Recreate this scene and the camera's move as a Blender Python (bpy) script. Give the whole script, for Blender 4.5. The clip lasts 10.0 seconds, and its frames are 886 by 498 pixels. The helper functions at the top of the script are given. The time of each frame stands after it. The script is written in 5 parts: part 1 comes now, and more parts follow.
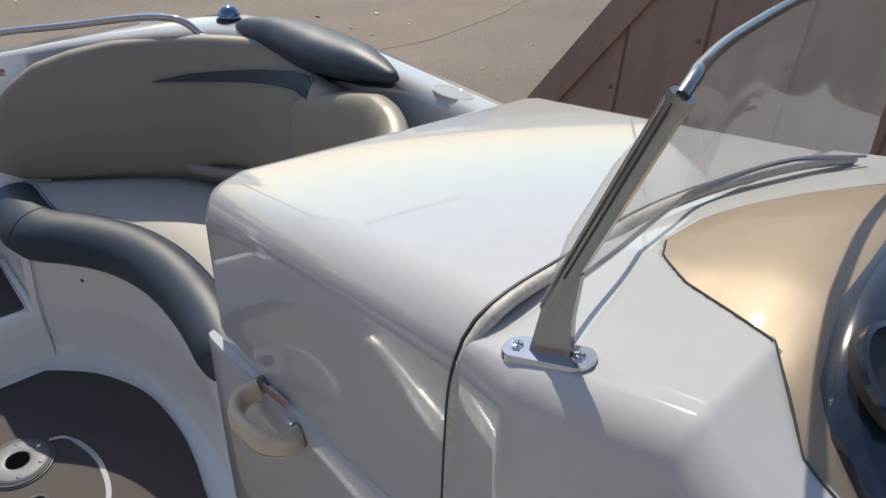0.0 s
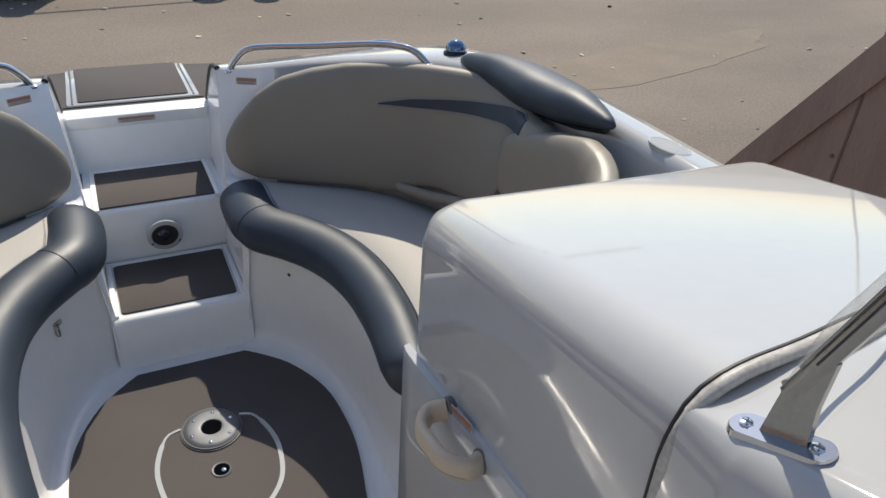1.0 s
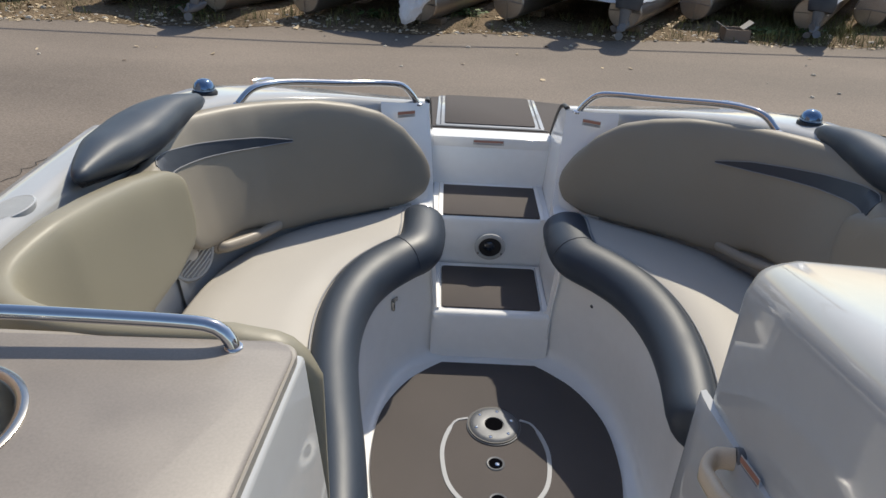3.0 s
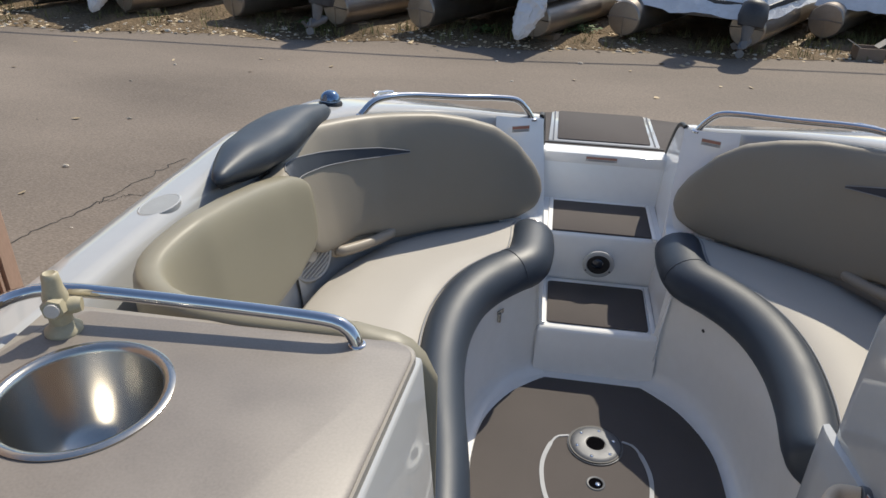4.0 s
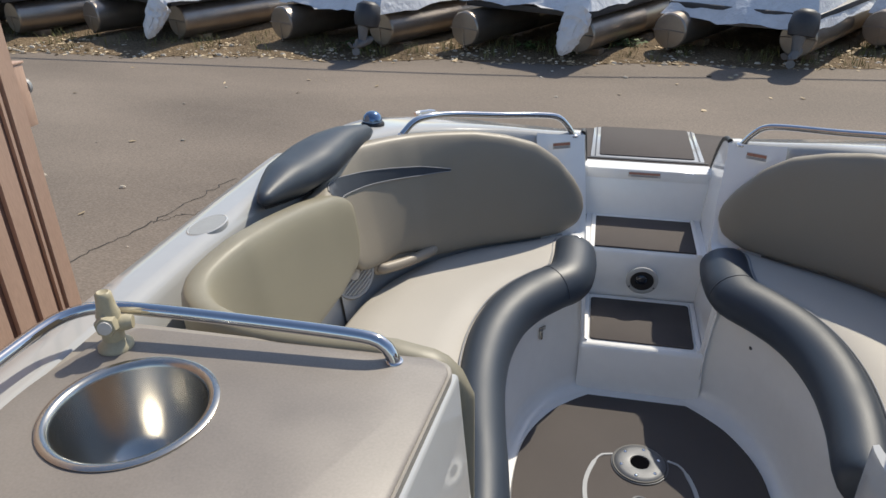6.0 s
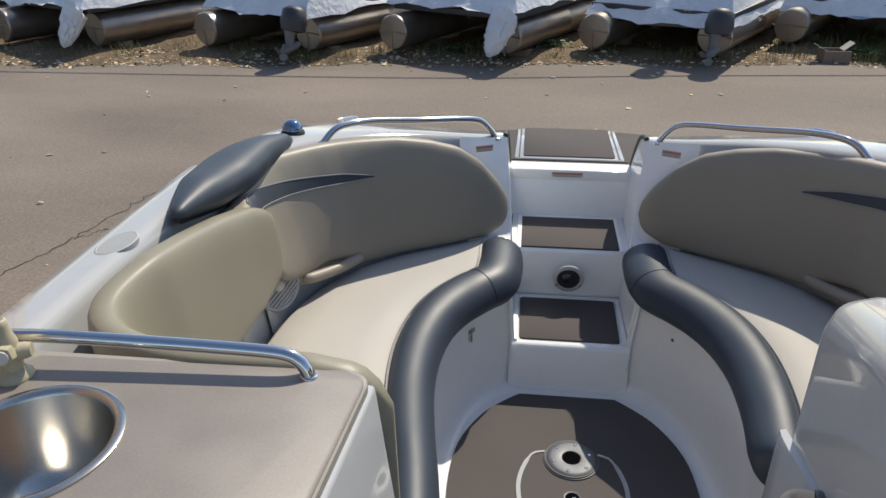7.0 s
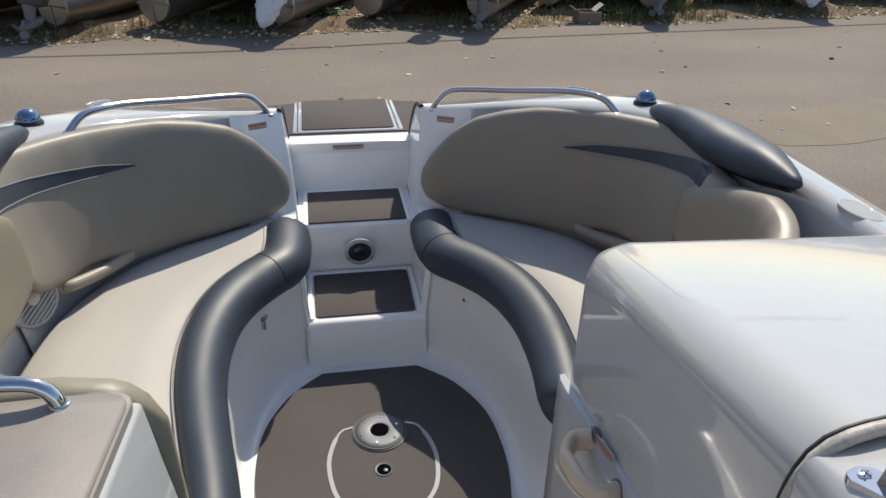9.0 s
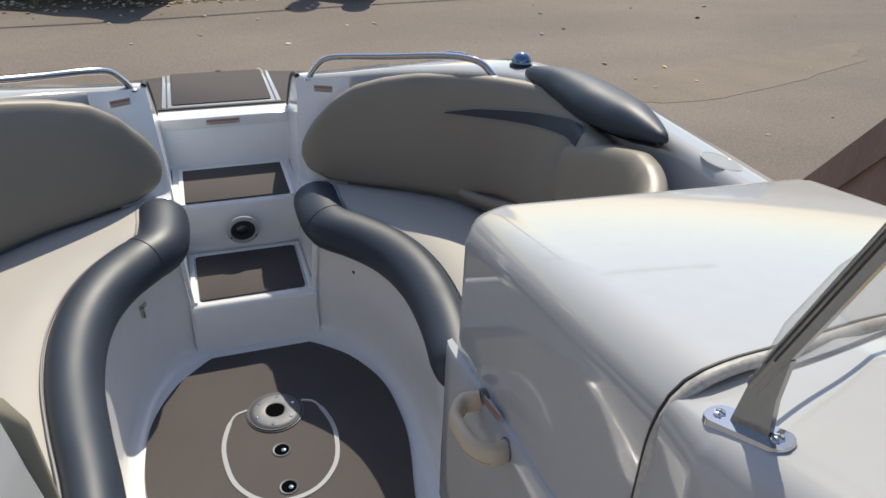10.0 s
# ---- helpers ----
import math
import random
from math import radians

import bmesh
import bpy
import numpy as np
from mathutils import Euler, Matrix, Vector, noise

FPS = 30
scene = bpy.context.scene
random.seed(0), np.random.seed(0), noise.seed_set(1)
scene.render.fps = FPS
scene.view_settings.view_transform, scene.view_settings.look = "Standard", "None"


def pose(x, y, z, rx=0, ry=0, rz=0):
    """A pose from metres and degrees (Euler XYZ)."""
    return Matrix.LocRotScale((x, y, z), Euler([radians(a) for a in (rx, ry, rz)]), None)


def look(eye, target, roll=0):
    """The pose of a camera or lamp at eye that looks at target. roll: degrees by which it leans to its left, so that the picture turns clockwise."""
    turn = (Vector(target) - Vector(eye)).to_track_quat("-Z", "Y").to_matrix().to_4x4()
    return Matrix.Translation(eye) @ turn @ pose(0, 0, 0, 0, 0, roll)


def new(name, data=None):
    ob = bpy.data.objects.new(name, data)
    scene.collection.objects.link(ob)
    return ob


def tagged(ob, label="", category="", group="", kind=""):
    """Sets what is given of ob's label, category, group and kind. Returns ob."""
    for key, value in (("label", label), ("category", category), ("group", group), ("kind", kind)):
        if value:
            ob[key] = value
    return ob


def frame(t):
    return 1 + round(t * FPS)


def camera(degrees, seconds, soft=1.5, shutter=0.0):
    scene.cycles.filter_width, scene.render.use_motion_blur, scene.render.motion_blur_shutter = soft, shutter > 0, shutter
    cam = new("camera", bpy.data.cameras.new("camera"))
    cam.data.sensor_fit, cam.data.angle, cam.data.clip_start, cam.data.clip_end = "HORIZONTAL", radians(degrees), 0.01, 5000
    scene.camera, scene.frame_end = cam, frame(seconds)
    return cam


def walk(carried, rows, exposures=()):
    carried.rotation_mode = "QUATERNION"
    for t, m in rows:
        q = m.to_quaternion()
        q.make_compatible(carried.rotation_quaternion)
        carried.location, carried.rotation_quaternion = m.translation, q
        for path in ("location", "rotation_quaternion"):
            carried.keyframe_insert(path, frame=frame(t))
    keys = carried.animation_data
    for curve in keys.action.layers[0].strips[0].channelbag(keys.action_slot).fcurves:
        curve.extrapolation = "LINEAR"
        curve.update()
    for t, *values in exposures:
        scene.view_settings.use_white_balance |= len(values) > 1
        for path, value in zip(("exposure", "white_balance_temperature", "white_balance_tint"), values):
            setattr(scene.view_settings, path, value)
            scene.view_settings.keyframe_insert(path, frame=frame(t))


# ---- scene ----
cam = camera(63.4, 10.0)
PATH = [
    (0, (-0.066, -1.812, 1.749), (1.083, -0.601, 0.648), 3.7),
    (0.5, (-0.111, -1.781, 1.755), (0.869, -0.41, 0.68), 4.0),
    (1, (-0.137, -1.784, 1.766), (0.654, -0.276, 0.718), 4.1),
    (1.5, (-0.163, -1.814, 1.781), (0.426, -0.2, 0.758), 4.1),
    (2, (-0.197, -1.86, 1.794), (0.191, -0.173, 0.791), 3.8),
    (2.5, (-0.224, -1.893, 1.791), (-0.024, -0.165, 0.805), 3.6),
    (3, (-0.245, -1.92, 1.792), (-0.215, -0.174, 0.816), 3.2),
    (4.5, (-0.283, -1.971, 1.806), (-0.639, -0.241, 0.868), 0.6),
    (5, (-0.28, -1.985, 1.811), (-0.697, -0.263, 0.884), -0.2),
    (6.5, (-0.233, -1.957, 1.817), (-0.551, -0.203, 0.91), -0.8),
    (7, (-0.208, -1.952, 1.823), (-0.423, -0.183, 0.914), -0.5),
    (7.5, (-0.203, -1.946, 1.818), (-0.294, -0.17, 0.902), 0.1),
    (8, (-0.202, -1.94, 1.815), (-0.157, -0.169, 0.886), 0.6),
    (8.5, (-0.185, -1.925, 1.814), (-0.001, -0.173, 0.866), 1.1),
    (9, (-0.151, -1.903, 1.818), (0.177, -0.189, 0.842), 1.6),
    (9.5, (-0.134, -1.895, 1.813), (0.331, -0.231, 0.806), 2.2),
    (10, (-0.111, -1.895, 1.811), (0.484, -0.295, 0.77), 2.8),
]
walk(cam, [(t, look(eye, target, roll)) for t, eye, target, roll in PATH])

# ---- world and sun ----
SUN = Vector((0.37, 0.80, 1.0)).normalized()
world = bpy.data.worlds.new("sky")
scene.world = world
world.use_nodes = True
wn, wl = world.node_tree.nodes, world.node_tree.links
sky = wn.new("ShaderNodeTexSky")
sky.sky_type, sky.sun_disc = "NISHITA", False
sky.sun_elevation = math.asin(SUN.z)
sky.sun_rotation = math.atan2(SUN.x, SUN.y)
sky.air_density, sky.dust_density, sky.ozone_density = 1.0, 0.7, 1.0
wl.new(sky.outputs[0], wn["Background"].inputs[0])
wn["Background"].inputs[1].default_value = 0.110
sun = new("sun", bpy.data.lights.new("sun", "SUN"))
sun.data.energy, sun.data.angle, sun.data.color = 3.3, radians(0.53), (1.0, 0.92, 0.77)
sun.matrix_world = look((0, 0, 0), -SUN)
scene.view_settings.exposure = 0.48


# ---- materials ----
def material(name, colour, rough=0.5, metal=0.0, coat=0.0, var=0.12, scale=6.0, fine=120.0, bump=0.1, spec=0.5, tint=None, island=False, rand=0.0, stretch=(1, 1, 1), depth=0.002):
    """Base colour varied at two scales, with fine relief."""
    m = bpy.data.materials.new(name)
    m.use_nodes = True
    n, l = m.node_tree.nodes, m.node_tree.links
    b = n["Principled BSDF"]
    b.inputs["Metallic"].default_value = metal
    b.inputs["Coat Weight"].default_value = coat
    b.inputs["Coat Roughness"].default_value = 0.06
    b.inputs["Specular IOR Level"].default_value = spec
    co = n.new("ShaderNodeTexCoord")
    mp = n.new("ShaderNodeMapping")
    mp.inputs["Scale"].default_value = stretch
    l.new(co.outputs["Object"], mp.inputs[0])
    big, small = n.new("ShaderNodeTexNoise"), n.new("ShaderNodeTexNoise")
    big.inputs["Scale"].default_value, big.inputs["Detail"].default_value = scale, 5
    small.inputs["Scale"].default_value, small.inputs["Detail"].default_value = fine, 3
    for x in (big, small):
        l.new(mp.outputs[0], x.inputs["Vector"])
    add = n.new("ShaderNodeMath")
    add.operation = "ADD"
    l.new(big.outputs[0], add.inputs[0])
    l.new(small.outputs[0], add.inputs[1])
    half = n.new("ShaderNodeMath")
    half.operation = "MULTIPLY"
    half.inputs[1].default_value = 0.5
    l.new(add.outputs[0], half.inputs[0])
    ramp = n.new("ShaderNodeValToRGB")
    c = Vector(colour)
    lo = c * (1 - var)
    hi = Vector(tint) if tint else c * (1 + var)
    ramp.color_ramp.elements[0].position, ramp.color_ramp.elements[1].position = 0.34, 0.66
    ramp.color_ramp.elements[0].color = (*lo, 1)
    ramp.color_ramp.elements[1].color = (*[min(v, 0.95) for v in hi], 1)
    l.new(half.outputs[0], ramp.inputs[0])
    out = ramp.outputs[0]
    if rand or island:
        src = n.new("ShaderNodeNewGeometry").outputs["Random Per Island"] if island else n.new("ShaderNodeObjectInfo").outputs["Random"]
        mr = n.new("ShaderNodeMapRange")
        mr.inputs[3].default_value, mr.inputs[4].default_value = 1 - rand, 1 + rand
        l.new(src, mr.inputs[0])
        hsv = n.new("ShaderNodeHueSaturation")
        l.new(mr.outputs[0], hsv.inputs["Value"])
        l.new(out, hsv.inputs["Color"])
        out = hsv.outputs[0]
    l.new(out, b.inputs["Base Color"])
    rr = n.new("ShaderNodeMapRange")
    rr.inputs[3].default_value, rr.inputs[4].default_value = max(rough * 0.75, 0.02), min(rough * 1.3, 1)
    l.new(big.outputs[0], rr.inputs[0])
    l.new(rr.outputs[0], b.inputs["Roughness"])
    if bump:
        bp = n.new("ShaderNodeBump")
        bp.inputs["Strength"].default_value, bp.inputs["Distance"].default_value = bump, depth
        l.new(small.outputs[0], bp.inputs["Height"])
        l.new(bp.outputs[0], b.inputs["Normal"])
    return m


# One white gelcoat, dimmed against sun on the mouldings, brightened against shade in the liner.
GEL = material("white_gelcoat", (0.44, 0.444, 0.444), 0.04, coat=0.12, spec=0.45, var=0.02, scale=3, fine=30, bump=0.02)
GEL_IN = material("brightened_liner_gelcoat", (0.88, 0.87, 0.85), 0.09, coat=0.0, var=0.02, scale=3, fine=25, bump=0.0)
TAUPE = material("taupe_vinyl", (0.268, 0.236, 0.188), 0.46, var=0.05, scale=5, fine=420, bump=0.25, depth=0.0012)
# The same taupe vinyl with the sun's yellow cast mixed into its colour.
TAUPE_SUNLIT = material("sunlit_taupe_vinyl", (0.245, 0.222, 0.162), 0.46, var=0.05, scale=5, fine=420, bump=0.25, depth=0.0012)
CREAM = material("cream_vinyl", (0.47, 0.44, 0.395), 0.62, spec=0.3, var=0.04, scale=4, fine=420, bump=0.25, depth=0.0012)
SLATE = material("slate_vinyl", (0.029, 0.040, 0.058), 0.47, var=0.10, scale=6, fine=420, bump=0.25, depth=0.0012)
SLATE_FLAT = material("slate_accent_vinyl", (0.034, 0.040, 0.054), 0.45, var=0.08, scale=6, fine=420, bump=0.25, depth=0.0012)
PIPING = material("grey_piping", (0.25, 0.25, 0.26), 0.5, var=0.06)
MAT = material("brown_grey_deck_mat", (0.094, 0.083, 0.079), 0.9, var=0.14, scale=3, fine=600, bump=0.5, spec=0.2)
STEEL = material("polished_stainless", (0.58, 0.58, 0.59), 0.07, metal=1.0, var=0.05, scale=10, fine=60, bump=0.0)
BRUSHED = material("brushed_stainless", (0.50, 0.48, 0.44), 0.23, metal=1.0, var=0.06, scale=5, fine=200, bump=0.02)
CHROME = material("chrome", (0.75, 0.78, 0.82), 0.06, metal=1.0, var=0.03, bump=0.0)
BLUE_CHROME = material("blue_smoked_dome", (0.16, 0.24, 0.36), 0.08, metal=0.75, var=0.05, bump=0.0)
ALLOY = material("anodised_aluminium", (0.37, 0.37, 0.365), 0.24, metal=0.95, var=0.10, scale=8, fine=200, bump=0.05)
BLACK = material("black_rubber", (0.018, 0.018, 0.02), 0.5, var=0.2)
NAVY = material("dark_gauge_panel", (0.018, 0.024, 0.036), 0.12, coat=0.6, var=0.2, bump=0.0)
COUNTER = material("taupe_stone_counter", (0.225, 0.2, 0.177), 0.38, var=0.11, scale=9, fine=210, bump=0.05)
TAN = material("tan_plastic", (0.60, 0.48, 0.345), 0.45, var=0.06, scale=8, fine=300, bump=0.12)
KHAKI = material("khaki_plastic", (0.42, 0.37, 0.25), 0.4, var=0.06, scale=8, fine=200, bump=0.08)
GREYP = material("light_grey_plastic", (0.34, 0.345, 0.34), 0.4, var=0.05)
GOLD = material("gold_metallic_gelcoat", (0.31, 0.245, 0.175), 0.46, metal=0.2, spec=0.3, coat=0.35, var=0.06, scale=4, fine=900, bump=0.03)
GASKET = material("grey_gasket", (0.42, 0.40, 0.37), 0.5, var=0.25, scale=30, fine=160, bump=0.3)
RED = material("red_sticker", (0.42, 0.19, 0.13), 0.5, var=0.15)
STICKER = material("white_sticker", (0.55, 0.53, 0.50), 0.5, var=0.05)
ASPHALT = material("worn_asphalt", (0.205, 0.171, 0.141), 0.9, var=0.36, scale=0.45, fine=75, bump=0.4, spec=0.2, depth=0.003, stretch=(0.5, 1, 1))
CAST = material("cast_aluminium", (0.13, 0.135, 0.145), 0.5, metal=0.4, var=0.12, scale=20, fine=200, bump=0.1)
VOID = material("dark_opening", (0.004, 0.004, 0.005), 1.0, var=0.1, spec=0.0, bump=0.0)
EDGE = material("beige_worktop_edge", (0.31, 0.28, 0.24), 0.4, var=0.05)
# The tan plastic again, darkened to hold the shade below the backrests.
SHADE_TAN = material("shaded_tan_plastic", (0.31, 0.265, 0.21), 0.45, var=0.06, scale=8, fine=300, bump=0.12)
SAND = material("sandy_patch", (0.235, 0.195, 0.153), 0.95, var=0.18, scale=1.6, fine=50, bump=0.5, spec=0.15, depth=0.01)
DIRT = material("dry_dirt", (0.17, 0.125, 0.08), 0.95, var=0.4, scale=1.2, fine=18, bump=1.0, spec=0.1, depth=0.05)
TAR = material("crack_tar", (0.035, 0.03, 0.027), 0.9, var=0.2)
STONE = material("pale_pebble", (0.50, 0.44, 0.36), 0.9, var=0.2, island=True, rand=0.45, bump=0.3)
LEAF = material("dry_leaf", (0.46, 0.36, 0.23), 0.85, var=0.3, island=True, rand=0.5, bump=0.2)
GRASS = material("dry_grass", (0.13, 0.13, 0.045), 0.8, var=0.3, island=True, rand=0.5, bump=0.0)
WEED = material("green_weed", (0.07, 0.115, 0.03), 0.7, var=0.3, island=True, rand=0.4, bump=0.0)
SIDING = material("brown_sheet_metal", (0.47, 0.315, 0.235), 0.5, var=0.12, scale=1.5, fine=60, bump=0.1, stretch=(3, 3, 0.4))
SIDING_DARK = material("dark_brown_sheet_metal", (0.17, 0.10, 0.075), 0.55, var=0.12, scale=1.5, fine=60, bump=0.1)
PANEL = material("weathered_brown_panel", (0.31, 0.20, 0.155), 0.6, var=0.22, scale=2.2, fine=50, bump=0.15, stretch=(1, 5, 0.35))
TUBE = material("pontoon_aluminium", (0.33, 0.29, 0.255), 0.36, metal=0.8, var=0.2, scale=2.5, fine=90, bump=0.05)
WRAP = material("white_shrink_wrap", (0.62, 0.63, 0.66), 0.35, var=0.08, scale=2, fine=9, bump=0.6, depth=0.05)
DARKM = material("dark_machinery", (0.04, 0.04, 0.045), 0.5, var=0.3)
GREYM = material("grey_outboard", (0.13, 0.13, 0.135), 0.45, var=0.25, scale=4)
CARD = material("cardboard", (0.20, 0.15, 0.115), 0.8, var=0.15)
CONCRETE = material("pale_concrete", (0.42, 0.39, 0.34), 0.9, var=0.15)
WOOD = material("timber_pole", (0.16, 0.11, 0.07), 0.8, var=0.3, scale=5, stretch=(1, 1, 0.1))

GLASS = bpy.data.materials.new("acrylic_windscreen")
GLASS.use_nodes = True
gn, gl = GLASS.node_tree.nodes, GLASS.node_tree.links
clear = gn.new("ShaderNodeBsdfTransparent")
gloss = gn.new("ShaderNodeBsdfGlossy")
# Pale diffuse share that makes the whole pane evenly milky.
milky = gn.new("ShaderNodeBsdfDiffuse")
clear.inputs[0].default_value = (0.98, 0.975, 0.965, 1)
gloss.inputs["Roughness"].default_value = 0.03
milky.inputs[0].default_value = (0.55, 0.54, 0.52, 1)
haze = gn.new("ShaderNodeMixShader")
haze.inputs[0].default_value = 0.17
gl.new(clear.outputs[0], haze.inputs[1])
gl.new(milky.outputs[0], haze.inputs[2])
both = gn.new("ShaderNodeMixShader")
both.inputs[0].default_value = 0.13
gl.new(haze.outputs[0], both.inputs[1])
gl.new(gloss.outputs[0], both.inputs[2])
gl.new(both.outputs[0], gn["Material Output"].inputs[0])


# ---- mesh helpers ----
def V(*a):
    return Vector(a)


def curve(points, n):
    """n + 1 points on a smooth line through the given ones, evenly along its length."""
    p = [Vector(q) for q in points]
    p = [2 * p[0] - p[1], *p, 2 * p[-1] - p[-2]]
    fine = []
    for i in range(1, len(p) - 2):
        for k in range(16):
            t = k / 16
            a, b, c, d = p[i - 1 : i + 3]
            fine.append(0.5 * (2 * b + (c - a) * t + (2 * a - 5 * b + 4 * c - d) * t * t + (3 * b - a - 3 * c + d) * t**3))
    fine.append(p[-2])
    run = [0.0]
    for a, b in zip(fine, fine[1:]):
        run.append(run[-1] + (b - a).length)
    out = []
    for k in range(n + 1):
        w = run[-1] * k / n
        i = max(j for j in range(len(run)) if run[j] <= w + 1e-9)
        i = min(i, len(run) - 2)
        f = (w - run[i]) / max(run[i + 1] - run[i], 1e-9)
        out.append(fine[i].lerp(fine[i + 1], f))
    return out


def by_steps(points, n):
    """Like curve, but n steps between each two given points, so that lines of equal count stay in step."""
    p = [Vector(q) for q in points]
    p = [2 * p[0] - p[1], *p, 2 * p[-1] - p[-2]]
    out = []
    for i in range(1, len(p) - 2):
        a, b, c, d = p[i - 1 : i + 3]
        for k in range(n):
            t = k / n
            out.append(0.5 * (2 * b + (c - a) * t + (2 * a - 5 * b + 4 * c - d) * t * t + (3 * b - a - 3 * c + d) * t**3))
    out.append(p[-2])
    return out


def interp(x, xs, ys):
    return float(np.interp(x, xs, ys))


def link(name, verts, faces, mat, parent=None, label="", smooth=40):
    me = bpy.data.meshes.new(name)
    me.from_pydata([tuple(v) for v in verts], [], faces)
    bm = bmesh.new()
    bm.from_mesh(me)
    bmesh.ops.recalc_face_normals(bm, faces=bm.faces)
    bm.to_mesh(me)
    bm.free()
    return finish(name, me, mat, parent, label, smooth)


def finish(name, me, mat, parent=None, label="", smooth=40):
    me.materials.append(mat)
    if smooth:
        me.shade_smooth()
        me.set_sharp_from_angle(angle=radians(smooth))
    ob = new(name, me)
    if parent:
        ob.parent = parent
    if label:
        ob["label"] = label
    return ob


def part(name, bm, mat, parent=None, label="", smooth=40):
    me = bpy.data.meshes.new(name)
    bmesh.ops.recalc_face_normals(bm, faces=bm.faces)
    bm.to_mesh(me)
    bm.free()
    return finish(name, me, mat, parent, label, smooth)


def thing(name, label, category, group="", kind="", at=(0, 0, 0)):
    ob = new(name)
    ob.empty_display_size = 0.05
    ob.location = at
    return tagged(ob, label, category, group, kind)


def child(ob, parent):
    """Hang a mesh built in world metres under a thing that stands elsewhere."""
    ob.parent = parent
    ob.matrix_parent_inverse = Matrix.Translation(parent.location).inverted()
    return ob


def loft(rings, closed=True, caps=True):
    m = len(rings[0])
    verts = [v for r in rings for v in r]
    faces = []
    for i in range(len(rings) - 1):
        for j in range(m if closed else m - 1):
            k = (j + 1) % m
            faces.append((i * m + j, i * m + k, (i + 1) * m + k, (i + 1) * m + j))
    if caps and closed:
        faces.append(tuple(range(m))[::-1])
        faces.append(tuple((len(rings) - 1) * m + j for j in range(m)))
    return verts, faces


def join(*pieces):
    verts, faces = [], []
    for v, f in pieces:
        o = len(verts)
        verts += v
        faces += [tuple(i + o for i in q) for q in f]
    return verts, faces


def tube(path, r, n=12, taper=None):
    rings = []
    up = V(0.13, 0.21, 1)
    for i, p in enumerate(path):
        t = (path[min(i + 1, len(path) - 1)] - path[max(i - 1, 0)]).normalized()
        a = t.cross(up).normalized()
        b = a.cross(t)
        rr = r if taper is None else r * taper[i]
        rings.append([p + rr * (math.cos(k * math.tau / n) * a + math.sin(k * math.tau / n) * b) for k in range(n)])
    return loft(rings)


def lathe(profile, centre, n=32, axis=(0, 0, 1), caps=True):
    """Turn (radius, height) pairs round an axis through centre."""
    z = Vector(axis).normalized()
    x = z.orthogonal().normalized()
    y = z.cross(x)
    c = Vector(centre)
    rings = [[c + h * z + r * (math.cos(k * math.tau / n) * x + math.sin(k * math.tau / n) * y) for k in range(n)] for r, h in profile]
    return loft(rings, True, caps)


def slab(outline, z0, z1, bevel=0.0, seg=2):
    """A plate of that outline (x, y), its upper rim rounded."""
    bm = bmesh.new()
    lo = [bm.verts.new((x, y, z0)) for x, y in outline]
    hi = [bm.verts.new((x, y, z1)) for x, y in outline]
    bm.faces.new(lo[::-1])
    top = bm.faces.new(hi)
    n = len(lo)
    for i in range(n):
        bm.faces.new((lo[i], lo[(i + 1) % n], hi[(i + 1) % n], hi[i]))
    if bevel:
        bmesh.ops.bevel(bm, geom=list(top.edges), offset=bevel, segments=seg, profile=0.5, affect="EDGES")
    return bm


def block(size, at, bevel=0.004, seg=2, turn=None):
    bm = bmesh.new()
    bmesh.ops.create_cube(bm, size=1)
    bmesh.ops.scale(bm, vec=size, verts=bm.verts)
    if bevel:
        bmesh.ops.bevel(bm, geom=list(bm.edges), offset=bevel, segments=seg, profile=0.5, affect="EDGES")
    bmesh.ops.transform(bm, matrix=Matrix.Translation(at) @ (turn or Matrix()), verts=bm.verts)
    return bm


def round_poly(corners, r, n=6):
    """Corners (x, y) with rounded-off tips."""
    out = []
    m = len(corners)
    for i in range(m):
        a, b, c = (Vector(corners[j % m]) for j in (i - 1, i, i + 1))
        rr = min(r, (a - b).length * 0.45, (c - b).length * 0.45)
        p, q = b + (a - b).normalized() * rr, b + (c - b).normalized() * rr
        for k in range(n + 1):
            t = k / n
            out.append(tuple((1 - t) ** 2 * p + 2 * t * (1 - t) * b + t * t * q))
    return out


def side(s, points):
    return [V(s * p[0], p[1], p[2]) for p in points]


# ---- ground ----
GROUND = -0.95


def edge_y(x):
    """Where the asphalt ends, across the yard."""
    return 10.45 + 0.085 * x + 0.10 * math.sin(x * 1.7) + 0.06 * math.sin(x * 4.1 + 1)


tagged(link("ground", [(-400, -400, GROUND), (400, -400, GROUND), (400, 400, GROUND), (-400, 400, GROUND)], [(0, 1, 2, 3)], ASPHALT, smooth=0),
       "worn grey-brown asphalt yard with pale dusty stains", "asphalt", kind="structure")

rows_ = []
xs_ = [-34 + 0.25 * i for i in range(273)]
for j in range(26):
    row = []
    for x in xs_:
        d = j * 0.22 if j < 20 else 4.4 + (j - 20) * 6
        h = 0.004 + 0.10 * min(d / 0.8, 1) * (0.45 + noise.noise(V(x * 0.9, d * 0.9, 3)) + 0.4 * noise.noise(V(x * 3, d * 3, 7)))
        row.append(V(x, edge_y(x) + d, GROUND + max(h, 0.004)))
    rows_.append(row)
v_, f_ = loft(rows_, False)
tagged(link("dirt_verge", v_, f_, DIRT, smooth=180), "dry brown dirt verge littered with leaves beside the asphalt", "dirt", kind="structure")

